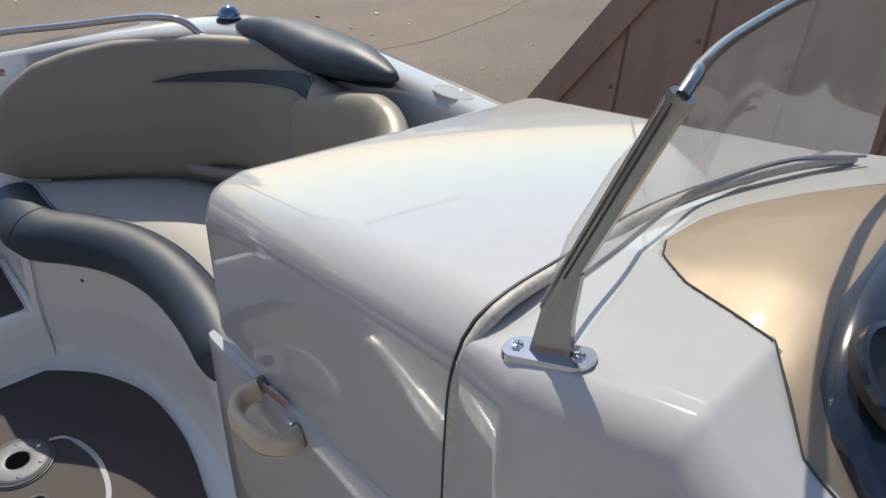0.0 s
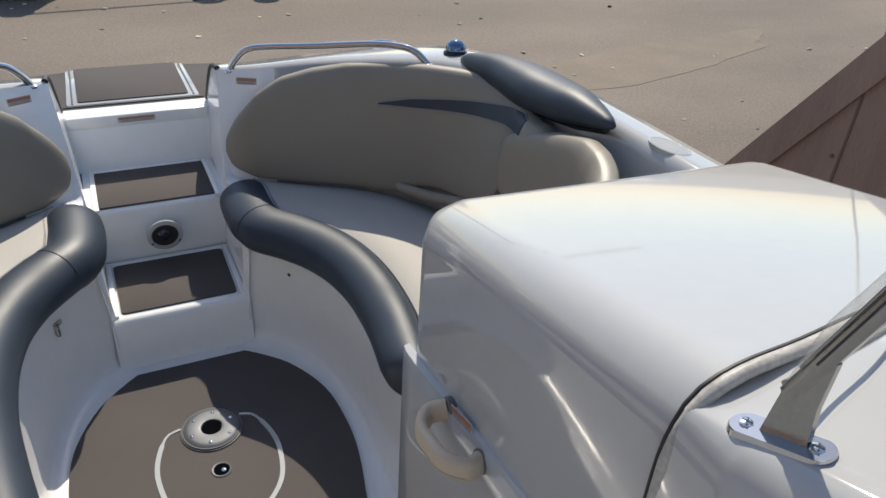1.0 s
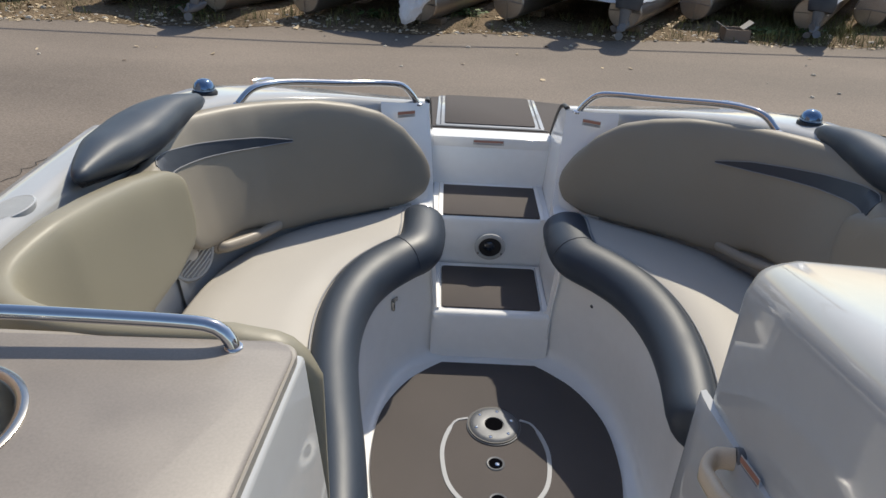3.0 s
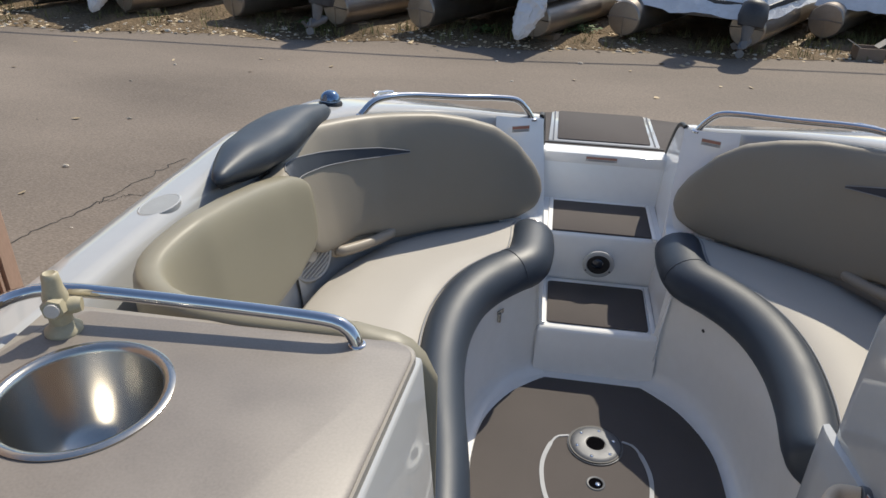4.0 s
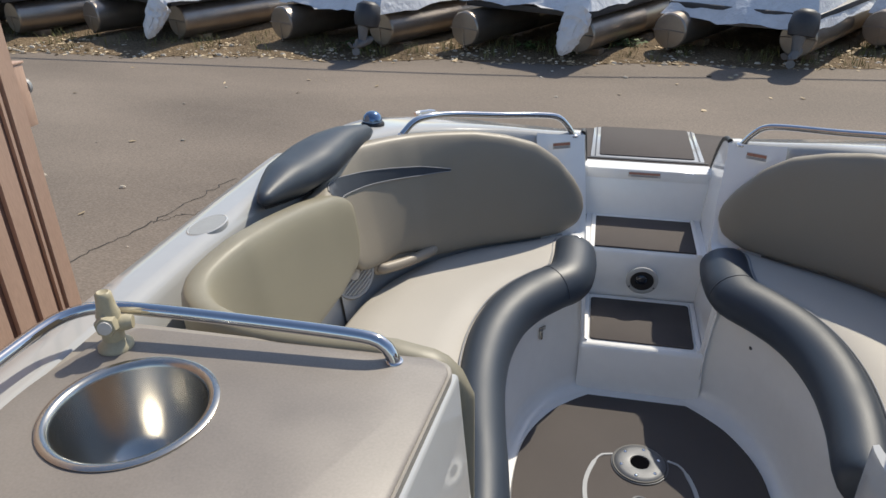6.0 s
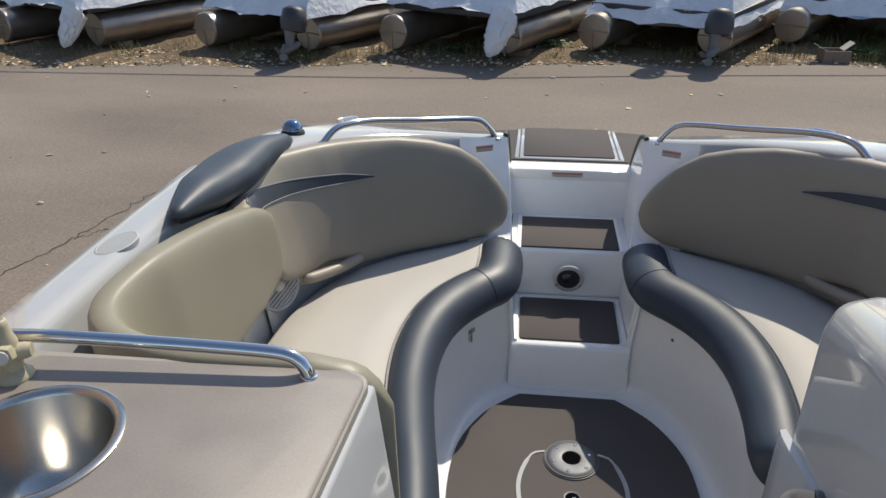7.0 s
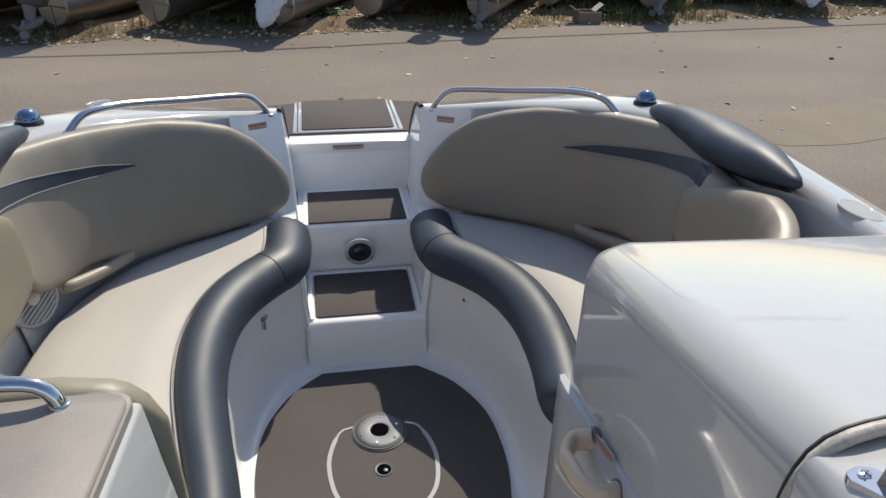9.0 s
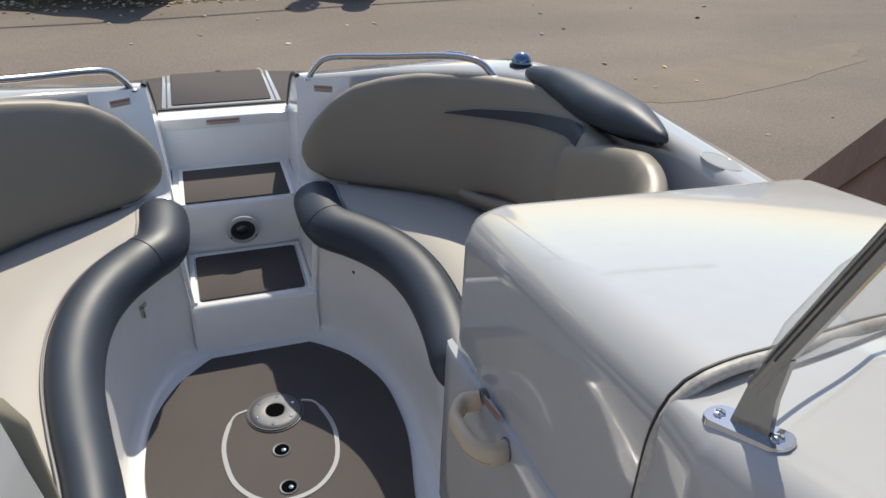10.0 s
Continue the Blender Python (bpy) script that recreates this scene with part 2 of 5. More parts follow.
# ---- boat: hull, deck and liner ----
# Starboard half, from the bow passage aft; port is its mirror image.
WALL_LOW = [(0.25, 0.80, 0.42), (0.38, 0.72, 0.42), (0.53, 0.64, 0.42), (0.72, 0.53, 0.42), (0.88, 0.38, 0.42), (0.97, 0.22, 0.42), (1.02, 0.02, 0.42), (1.04, -0.40, 0.42), (1.05, -4.60, 0.42)]
COAMING = [(0.285, 0.98, 0.86), (0.42, 0.89, 0.885), (0.60, 0.78, 0.925), (0.80, 0.63, 0.965), (0.95, 0.46, 0.998), (1.04, 0.28, 1.018), (1.10, 0.05, 1.035), (1.13, -0.40, 1.05), (1.13, -4.60, 1.06)]
CROWN = [(0.30, 1.12, 0.835), (0.52, 1.12, 0.845), (0.73, 1.03, 0.885), (0.93, 0.84, 0.945), (1.06, 0.56, 1.005), (1.13, 0.32, 1.025), (1.19, 0.05, 1.04), (1.22, -0.40, 1.045), (1.22, -4.60, 1.06)]
SHEER = [(0.34, 1.26, 0.665), (0.66, 1.36, 0.70), (0.87, 1.22, 0.79), (1.04, 0.95, 0.89), (1.15, 0.60, 0.98), (1.205, 0.33, 1.005), (1.25, 0.05, 1.01), (1.285, -0.40, 1.01), (1.29, -4.60, 1.02)]
CHINE = [(0.30, 1.20, 0.10), (0.60, 1.25, 0.0), (0.78, 1.10, -0.05), (0.93, 0.85, -0.10), (1.02, 0.52, -0.15), (1.08, 0.25, -0.18), (1.12, 0.0, -0.20), (1.15, -0.4, -0.22), (1.17, -4.60, -0.22)]
KEEL = [(0.0, 1.10, -0.10), (0.0, 1.00, -0.2), (0.0, 0.9, -0.28), (0.0, 0.7, -0.36), (0.0, 0.45, -0.42), (0.0, 0.2, -0.46), (0.0, -0.1, -0.5), (0.0, -0.5, -0.52), (0.0, -4.60, -0.52)]
STEPS = 6

boat = thing("boat_hull", "white glossy fibreglass deck boat hull with moulded bow seating", "boat")
low_, coam_, crown_, sheer_, chine_, keel_ = (by_steps(c, STEPS) for c in (WALL_LOW, COAMING, CROWN, SHEER, CHINE, KEEL))


def deck_rings(s):
    rings = []
    for a, b, c, d in zip(low_, coam_, crown_, sheer_):
        out = (b - a) * V(1, 1, 0)
        out = out.normalized() if out.length > 1e-4 else V(1, 0, 0)
        ring = [a, a.lerp(b, 0.5), b - V(0, 0, 0.035), b - V(0, 0, 0.012) + 0.008 * out, b + 0.028 * out + V(0, 0, 0.002)]
        ring += [b.lerp(c, 0.5) + V(0, 0, 0.002), c, c.lerp(d, 0.6) + V(0, 0, 0.014), d + V(0, 0, 0.0), d - V(0, 0, 0.03)]
        rings.append(side(s, ring))
    return rings


for s in (1, -1):
    v, f = loft(deck_rings(s), False)
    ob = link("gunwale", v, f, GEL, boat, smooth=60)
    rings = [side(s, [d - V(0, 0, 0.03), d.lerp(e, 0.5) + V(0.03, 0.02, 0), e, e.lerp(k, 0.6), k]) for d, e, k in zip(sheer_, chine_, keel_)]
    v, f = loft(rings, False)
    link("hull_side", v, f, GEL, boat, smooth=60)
    v, f = tube(side(s, [d + V(0.012, 0.006, -0.035) for d in sheer_]), 0.018, 8)
    link("rub_rail", v, f, STEEL, boat, "stainless rub rail along the hull")

# Floor, with the walkway aft.
FOOT = [(0.205, 0.445), (0.34, 0.345), (0.435, 0.17), (0.475, -0.05), (0.475, -0.30), (0.455, -0.60), (0.44, -1.00), (0.44, -4.60)]
WALL_TOP = [(0.232, 0.435), (0.345, 0.335), (0.445, 0.15), (0.49, -0.08), (0.485, -0.28), (0.46, -0.50), (0.45, -1.00), (0.45, -4.60)]
foot_ = by_steps([(x, y, 0) for x, y in FOOT], 6)
wtop_ = by_steps([(x, y, 0.455) for x, y in WALL_TOP], 6)
outline = [(p.x + 0.06, p.y) for p in foot_] + [(-p.x - 0.06, p.y) for p in reversed(foot_)]
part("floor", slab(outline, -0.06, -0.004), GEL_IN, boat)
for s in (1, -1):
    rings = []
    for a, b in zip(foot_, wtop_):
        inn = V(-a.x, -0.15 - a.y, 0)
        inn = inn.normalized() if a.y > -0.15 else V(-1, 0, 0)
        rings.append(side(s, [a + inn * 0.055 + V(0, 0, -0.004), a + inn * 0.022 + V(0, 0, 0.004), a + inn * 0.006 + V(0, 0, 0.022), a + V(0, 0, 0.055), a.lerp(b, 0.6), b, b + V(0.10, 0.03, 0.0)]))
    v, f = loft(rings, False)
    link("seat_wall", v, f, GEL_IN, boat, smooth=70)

# Transom, and the timber blocks that the keel stands on.
link("transom", [(-1.29, -4.6, 1.0), (1.29, -4.6, 1.0), (1.17, -4.6, -0.22), (0, -4.6, -0.52), (-1.17, -4.6, -0.22), (-1.29, -4.66, 1.0), (1.29, -4.66, 1.0), (1.17, -4.66, -0.22), (0, -4.66, -0.52), (-1.17, -4.66, -0.22)],
     [(0, 1, 2, 3, 4), (9, 8, 7, 6, 5), (0, 5, 6, 1), (1, 6, 7, 2), (2, 7, 8, 3), (3, 8, 9, 4), (4, 9, 5, 0)], GEL, boat, smooth=0)
for y in (-0.55, -1.9, -3.6):
    kb = thing("keel_block", "stacked timber block under the keel", "timber block", group="keel blocks")
    for k in range(3):
        part("timber", block((0.5, 0.16, 0.14), (0, y, GROUND + 0.07 + 0.143 * k), 0.008, turn=Matrix.Rotation(0.03 * k, 4, "Z")), WOOD, kb)

# Bow steps between the seats.
def step_block(name, y0, y1, z0, z1, w0, w1, lean=0.0):
    rings = []
    prof = [(y0 - lean, z0), (y0, z1 - 0.018), (y0 + 0.006, z1 - 0.005), (y0 + 0.02, z1), (y1, z1), (y1 + 0.0, z1 - 0.03)]
    for k in range(2):
        x = (-1, 1)[k]
        rings.append([V(x * (w0 if z < z1 - 0.02 else w1), y, z) for y, z in prof])
    v, f = loft(rings, False)
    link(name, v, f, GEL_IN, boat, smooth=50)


step_block("lower_step", 0.418, 0.81, -0.01, 0.20, 0.235, 0.235, 0.012)
step_block("upper_step", 0.79, 1.20, 0.19, 0.435, 0.25, 0.25, -0.03)
step_block("bow_riser", 1.175, 1.30, 0.43, 0.655, 0.275, 0.275, 0.03)
# Raised lip round each tread.
for y0, y1, z in ((0.44, 0.79, 0.20), (0.785, 1.13, 0.435)):
    for s in (1, -1):
        part("tread_lip", block((0.02, y1 - y0, 0.014), (s * 0.216, (y0 + y1) / 2, z + 0.003), 0.004), GEL_IN, boat)
for s in (1, -1):
    rings = []
    for y, top in ((0.40, 0.50), (0.55, 0.50), (0.70, 0.50), (0.785, 0.50), (0.80, 0.515), (0.85, 0.61), (0.90, 0.71), (0.95, 0.805), (0.975, 0.85), (1.0, 0.862), (1.08, 0.85), (1.14, 0.82), (1.20, 0.74), (1.24, 0.68), (1.30, 0.655)):
        flare = lambda z: 0.226 + 0.088 * max(z - 0.2, 0) + 0.02 * max(y - 0.8, 0)
        rings.append(side(s, [V(flare(z) if k < 5 else flare(z) + 0.02, y, z) for k, z in enumerate([0.10, 0.10 + (top - 0.10) * 0.35, 0.10 + (top - 0.10) * 0.7, top - 0.03, top - 0.008, top])] + [V(flare(top) + 0.06, y, top + 0.002)]))
    v, f = loft(rings, False)
    link("passage_wall", v, f, GEL_IN, boat, smooth=60)
    # Flat end face of the coaming, towards the seats.
    rings = []
    for k in range(9):
        t = k / 8
        a, b = low_[k], coam_[k]
        rings.append(side(s, [V(a.x, a.y, 0.40) + V(-0.012, -0.03, 0), a.lerp(b, 0.5) + V(-0.006, -0.02, 0), b - V(0.0, 0.012, 0.02), b + V(0, 0.0, 0.002)]))
    v, f = loft(rings, False)
    link("coaming_face", v, f, GEL_IN, boat, smooth=60)

# Bow platform with its hatch.
half = [(0.0, 1.775), (0.20, 1.768), (0.40, 1.735), (0.58, 1.655), (0.68, 1.52), (0.68, 1.38), (0.50, 1.34), (0.36, 1.285), (0.285, 1.235)]
full = half + [(-x, y) for x, y in reversed(half[1:])]
part("bow_platform", slab(full, 0.50, 0.650, 0.012), GEL, boat)
matline = [(0.0, 1.755), (0.20, 1.748), (0.39, 1.717), (0.56, 1.64), (0.655, 1.52), (0.655, 1.40), (0.50, 1.36), (0.36, 1.305), (0.29, 1.262)]
bow_mat = thing("bow_deck_mat", "dark brown-grey non-slip mat on the bow platform", "deck mat")
part("mat", slab(matline + [(-x, y) for x, y in reversed(matline[1:])], 0.646, 0.657, 0.003), MAT, bow_mat)
hatch = thing("bow_hatch", "square bow locker hatch with a dark mat and white rim", "hatch")
part("hatch_lid", slab(round_poly([(-0.255, 1.29), (0.255, 1.29), (0.248, 1.742), (-0.248, 1.742)], 0.015), 0.640, 0.662, 0.003), GEL, hatch)
part("hatch_mat", slab(round_poly([(-0.214, 1.315), (0.214, 1.315), (0.214, 1.745), (-0.214, 1.745)], 0.012), 0.655, 0.667, 0.003), MAT, hatch)
for s in (1, -1):
    part("hatch_groove", slab([(s * 0.234 - 0.003, 1.30), (s * 0.234 + 0.003, 1.30), (s * 0.232 + 0.003, 1.74), (s * 0.232 - 0.003, 1.74)], 0.650, 0.6645), SLATE_FLAT, hatch)
part("hatch_seam", slab([(-0.27, 1.276), (0.27, 1.276), (0.27, 1.286), (-0.27, 1.286)], 0.645, 0.661), BLACK, hatch)

# Bow stem below the platform.
rings = [[V(x, y, 0.62), V(x * 0.96, y - 0.03, 0.45), V(x * 0.85, y - 0.12, 0.1), V(x * 0.5, min(y - 0.4, 1.2), -0.25)] for x, y in [(-0.68, 1.38)] + [(-x, y) for x, y in reversed(half[:6])] + half[1:6]]
v, f = loft(rings, False)
link("bow_stem", v, f, GEL, boat, smooth=60)

# Treads.
for y0, y1, z, w in ((0.455, 0.772, 0.20, 0.197), (0.806, 1.108, 0.435, 0.212)):
    t = thing("step_mat", "brown-grey non-slip mat on a white moulded bow step", "step mat", group="bow step mats")
    part("mat", slab(round_poly([(-w, y0), (w, y0), (w + 0.004, y1), (-w - 0.004, y1)], 0.014), z - 0.004, z + 0.007, 0.003), MAT, t)

# Floor mat: a horseshoe with a straight front edge.
arc = [(0.185, 0.356), (0.25, 0.30), (0.315, 0.232), (0.375, 0.125), (0.408, 0.02), (0.418, -0.10), (0.415, -0.22), (0.395, -0.34), (0.37, -0.45), (0.35, -0.6), (0.345, -1.0), (0.345, -2.5)]
arc = [(p.x, p.y) for p in by_steps([(x, y, 0) for x, y in arc], 3)]
fm = thing("floor_mat", "brown-grey non-slip floor mat with a straight front edge", "floor mat")
part("mat", slab(arc + [(-x, y) for x, y in reversed(arc)], -0.004, 0.007, 0.003), MAT, fm)

# Table base in the floor.
tb = thing("table_base", "round brushed aluminium table pedestal base in the floor", "table base", at=(0.003, 0, 0.007))
child(link("rim", *lathe([(0.093, -0.002), (0.097, 0.0), (0.097, 0.004), (0.095, 0.005), (0.088, 0.004)], (0.003, 0, 0.007), 40), CAST, smooth=50), tb)
child(link("shadow_gap", *lathe([(0.0925, 0.0), (0.0925, 0.0085), (0.0895, 0.0085)], (0.003, 0, 0.007), 40), BLACK), tb)
child(link("plate", *lathe([(0.088, 0.0), (0.090, 0.004), (0.087, 0.009), (0.070, 0.012), (0.040, 0.013), (0.034, 0.012), (0.031, 0.003), (0.031, 0.001)], (0.003, 0, 0.007), 40), CAST, smooth=50), tb)
child(link("socket", *lathe([(0.031, 0.0), (0.0315, 0.0095), (0.001, 0.0085)], (0.003, 0, 0.007), 32), VOID), tb)
for k in range(6):
    a = k * math.tau / 6 + 0.3
    c = V(0.003 + 0.066 * math.cos(a), 0.066 * math.sin(a), 0.0185)
    child(link("screw", *lathe([(0.006, 0), (0.006, 0.0015), (0.003, 0.003)], c, 10), CHROME), tb)
# White moulded ring that runs from the base round the drain hatch.
ring_path = curve([(-0.088, 0.035, 0.008), (-0.135, 0.015, 0.008), (-0.172, -0.08, 0.008), (-0.178, -0.17, 0.008), (-0.155, -0.28, 0.008), (-0.09, -0.36, 0.008), (0.0, -0.385, 0.008), (0.09, -0.36, 0.008), (0.158, -0.28, 0.008), (0.182, -0.17, 0.008), (0.176, -0.08, 0.008), (0.142, 0.012, 0.008), (0.098, 0.035, 0.008)], 60)
fr = thing("floor_ring", "raised white ring moulding in the floor mat", "floor ring")
rings = []
for i, p in enumerate(ring_path):
    t = (ring_path[min(i + 1, 60)] - ring_path[max(i - 1, 0)]).normalized()
    a = V(t.y, -t.x, 0)
    w = 0.009 if 4 < i < 56 else 0.005
    rings.append([p - a * w - V(0, 0, 0.008), p - a * w * 0.8 + V(0, 0, 0.002), p + a * w * 0.8 + V(0, 0, 0.002), p + a * w - V(0, 0, 0.008)])
link("moulding", *loft(rings), GEL, fr)
for y, n_ in ((-0.178, "floor_drain"), (-0.335, "floor_drain")):
    d = thing(n_, "small round chromed deck drain in the floor mat", "drain", group="floor drains")
    link("collar", *lathe([(0.032, 0.004), (0.032, 0.008), (0.029, 0.0105), (0.024, 0.009), (0.022, 0.004)], (0, y, 0), 28), CAST, d)
    link("hole", *lathe([(0.0225, 0.004), (0.0235, 0.0088), (0.001, 0.0088)], (0, y, 0), 24), VOID, d)
    link("pin", *lathe([(0.008, 0.007), (0.008, 0.0105), (0.005, 0.012)], (0.006, y - 0.004, 0), 16), CHROME, d)

# Round socket in the riser between the steps.
so = thing("riser_light", "recessed round black courtesy light with a white collar", "light fitting", at=(0, 0.757, 0.318))
ax = V(0, -1, -0.12)
child(link("collar", *lathe([(0.066, -0.002), (0.066, 0.005), (0.058, 0.009), (0.050, 0.009), (0.047, 0.003)], so.location, 36, ax), GEL, smooth=50), so)
child(link("cup", *lathe([(0.047, 0.0), (0.047, 0.0065), (0.0465, 0.0065), (0.001, 0.0055)], so.location, 32, ax), BLACK), so)
child(link("lens", *lathe([(0.026, 0.005), (0.025, 0.011), (0.015, 0.016), (0.001, 0.018)], so.location + V(-0.004, 0, 0.006), 24, ax), NAVY, smooth=180), so)
for k in range(3):
    a = math.tau * k / 3 + math.pi / 2
    child(link("screw", *lathe([(0.004, 0.0), (0.004, 0.002), (0.002, 0.003)], so.location + V(0.057 * math.cos(a), -0.009, 0.057 * math.sin(a)), 8, ax), DARKM), so)


def sticker(at, w, h, normal, up=V(0, 0, 1), label="red and white warning sticker on white fibreglass"):
    st = thing("warning_sticker", label, "sticker", group="warning stickers", at=at)
    n = Vector(normal).normalized()
    x = up.cross(n).normalized()
    y = n.cross(x)
    m = Matrix((x, y, n)).transposed().to_4x4()

    def bar(nm, mat, cx, cy, ww, hh, lift):
        bm = bmesh.new()
        bmesh.ops.create_cube(bm, size=1)
        bmesh.ops.scale(bm, vec=(ww, hh, 0.001), verts=bm.verts)
        bmesh.ops.transform(bm, matrix=m @ Matrix.Translation((cx, cy, lift)), verts=bm.verts)
        part(nm, bm, mat, st, smooth=0)

    bar("backing", STICKER, 0, 0, w, h, 0.001)
    bar("heading", RED, 0, h * 0.2, w * 0.96, h * 0.42, 0.002)
    bar("text_bar", PIPING, 0, -h * 0.18, w * 0.86, h * 0.10, 0.002)
    bar("text_bar", PIPING, 0, -h * 0.36, w * 0.80, h * 0.10, 0.002)
    return st


part("riser_lip", block((0.53, 0.04, 0.050), (0, 1.188, 0.628), 0.006), GEL_IN, boat)
sticker((-0.012, 1.164, 0.632), 0.14, 0.022, (0, -1, 0.15))
for s in (1, -1):
    sticker((s * 0.375, 0.868, 0.848), 0.075, 0.026, (-0.35 * s, -0.8, 0.12))


# ---- cushions ----
def cushion(path, bottom, top, thick, toward, lean=0.0, mat=TAUPE, name="cushion", parent=None, flat=3.2, n=20, end=0.10, lift=None):
    """A padded cushion standing along a plan line. path: points; bottom, top, thick: by the share of the length."""
    rings = []
    m = len(path)
    for i, p in enumerate(path):
        u = i / (m - 1)
        t = (path[min(i + 1, m - 1)] - path[max(i - 1, 0)])
        t.z = 0
        t.normalize()
        nrm = V(-t.y, t.x, 0)
        if nrm.dot(toward(p)) < 0:
            nrm = -nrm
        zb, zt, th = bottom(u), top(u), thick(u)
        e = min(u, 1 - u) / end
        round_ = math.sqrt(max(1 - (1 - min(e, 1)) ** 2, 0.0004))
        th *= 0.25 + 0.75 * round_
        zc, hh = (zb + zt) / 2, (zt - zb) / 2
        hh = max(hh - 0.045 * (1 - round_), 0.01)
        ring = []
        for k in range(n):
            a = k * math.tau / n
            ca, sa = math.cos(a), math.sin(a)
            d = math.copysign(abs(ca) ** (2 / flat), ca)
            z = math.copysign(abs(sa) ** (2 / flat), sa)
            zz = zc + hh * z
            ring.append(V(p.x, p.y, zz) + nrm * (th * 0.5 * d + (lean(u) if callable(lean) else lean) * (zz - zb)))
        rings.append(ring)
    v, f = loft(rings)
    return link(name, v, f, mat, parent, smooth=80)


inward = lambda p: V(-p.x, -0.3 - p.y, 0)
for s in (1, -1):
    flip = lambda pts: [V(s * a, b, 0) for a, b in pts]
    # Bow backrest with an accent stripe.
    back = thing("back_cushion", "taupe padded vinyl bow backrest with a dark slate accent stripe", "backrest", group="bow backrests")
    line = curve(flip([(0.275, 0.845), (0.36, 0.745), (0.52, 0.645), (0.71, 0.53), (0.87, 0.375), (0.96, 0.215), (1.0, 0.03), (1.012, -0.06), (1.03, -0.17)]), 88)
    topz = lambda u: interp(u / 0.925, [0, 0.04, 0.10, 0.18, 0.27, 0.38, 0.5, 0.62, 0.75, 0.80, 0.9, 1.0], [0.66, 0.74, 0.825, 0.89, 0.93, 0.96, 0.98, 0.998, 1.012, 1.01, 0.99, 0.97])
    tilt = lambda u: -0.20 - 0.11 * max(u - 0.55, 0) / 0.37
    botz = lambda u: interp(u / 0.925, [0, 0.04, 0.12, 0.5, 0.58, 0.63, 0.70, 0.78, 0.86, 0.90, 0.93, 0.97, 1.0], [0.58, 0.54, 0.515, 0.52, 0.53, 0.572, 0.59, 0.592, 0.62, 0.645, 0.69, 0.78, 0.84])
    cushion(line, botz, topz, lambda u: 0.085, inward, tilt, TAUPE, "padding", back, 3.4, 36, 0.05)
    # Stripe, 3 mm proud of the padding.
    rings = []
    first, last = 39, 80
    for i in range(first, last + 1):
        p, u, g = line[i], (i - first) / (last - first), i / 88
        t = (line[min(i + 1, 88)] - line[i - 1]).normalized()
        nrm = V(-t.y, t.x, 0)
        nrm = nrm if nrm.dot(inward(p)) > 0 else -nrm
        mid = interp(u, [0, 0.25, 0.5, 0.8, 1], [0.848, 0.876, 0.903, 0.935, 0.948])
        hw = interp(u, [0, 0.2, 0.5, 0.8, 1], [0.004, 0.016, 0.022, 0.028, 0.032])
        zb, zt = botz(g), topz(g)
        ring = []
        for z in (mid - hw, mid, mid + hw):
            z = min(z, zt - 0.004)
            sa = min((abs(z - (zb + zt) / 2) / ((zt - zb) / 2)), 0.999) ** 1.7
            d = math.sqrt(1 - sa * sa) ** (2 / 3.4)
            ring.append(V(p.x, p.y, z) + nrm * (0.0425 * d + tilt(g) * (z - zb) + 0.004))
        ring.append(ring[2] - nrm * 0.02)
        ring.append(ring[0] - nrm * 0.02)
        rings.append(ring)
    link("accent_stripe", *loft(rings), SLATE_FLAT, back, "dark slate accent stripe", smooth=60)
    for j in (0, 2):
        link("stripe_piping", *tube([r[j] for r in rings], 0.002, 6), PIPING, back)

    # Corner backrest that wraps from the hull side to the console.
    cb = thing("corner_cushion", "taupe padded vinyl corner backrest leaning on the console", "backrest", group="corner backrests")
    if s < 0:
        line = curve(flip([(0.985, 0.02), (0.99, -0.20), (1.0, -0.45), (1.0, -0.70), (0.955, -0.81), (0.82, -0.862), (0.62, -0.868), (0.50, -0.868), (0.435, -0.862)]), 60)
        topz = lambda u: interp(u, [0, 0.08, 0.2, 0.334, 0.446, 0.55, 0.62, 0.72, 0.90, 0.96, 1.0], [0.925, 0.974, 1.015, 1.05, 1.073, 1.075, 1.070, 1.074, 1.075, 1.058, 1.01])
        botz = lambda u: interp(u, [0, 0.02, 0.04, 0.14, 0.45, 0.6, 1.0], [0.80, 0.745, 0.71, 0.682, 0.68, 0.53, 0.52])
    else:
        line = curve(flip([(1.0, 0.02), (1.008, -0.20), (1.0, -0.35), (0.96, -0.46), (0.87, -0.54), (0.75, -0.56), (0.62, -0.56)]), 60)
        topz = lambda u: interp(u, [0, 0.02, 0.25, 0.41, 0.5, 0.6, 0.8, 1.0], [0.90, 0.91, 0.985, 1.022, 1.022, 1.005, 0.98, 0.95])
        botz = lambda u: interp(u, [0, 0.03, 0.06, 0.2, 0.5, 0.7, 1.0], [0.80, 0.745, 0.71, 0.682, 0.68, 0.53, 0.52])
    # The port padding takes the sunlit tone of the vinyl.
    cushion(line, botz, topz, lambda u: 0.085, lambda p: V(-p.x * 1.0, 0.2 - p.y, 0), -0.13, TAUPE_SUNLIT if s < 0 else TAUPE, "padding", cb, 4.0, 36, 0.05)
    link("backing_board", *loft([[V(p.x, p.y, z) + V(s * 0.03, -0.03, 0) * k for z, k in ((botz(i / 60) + 0.03, 1), (topz(i / 60) - 0.10, 1), (topz(i / 60) - 0.10, 1.3), (botz(i / 60) + 0.03, 1.3))] for i, p in enumerate(line)][6:55]), BLACK, cb)

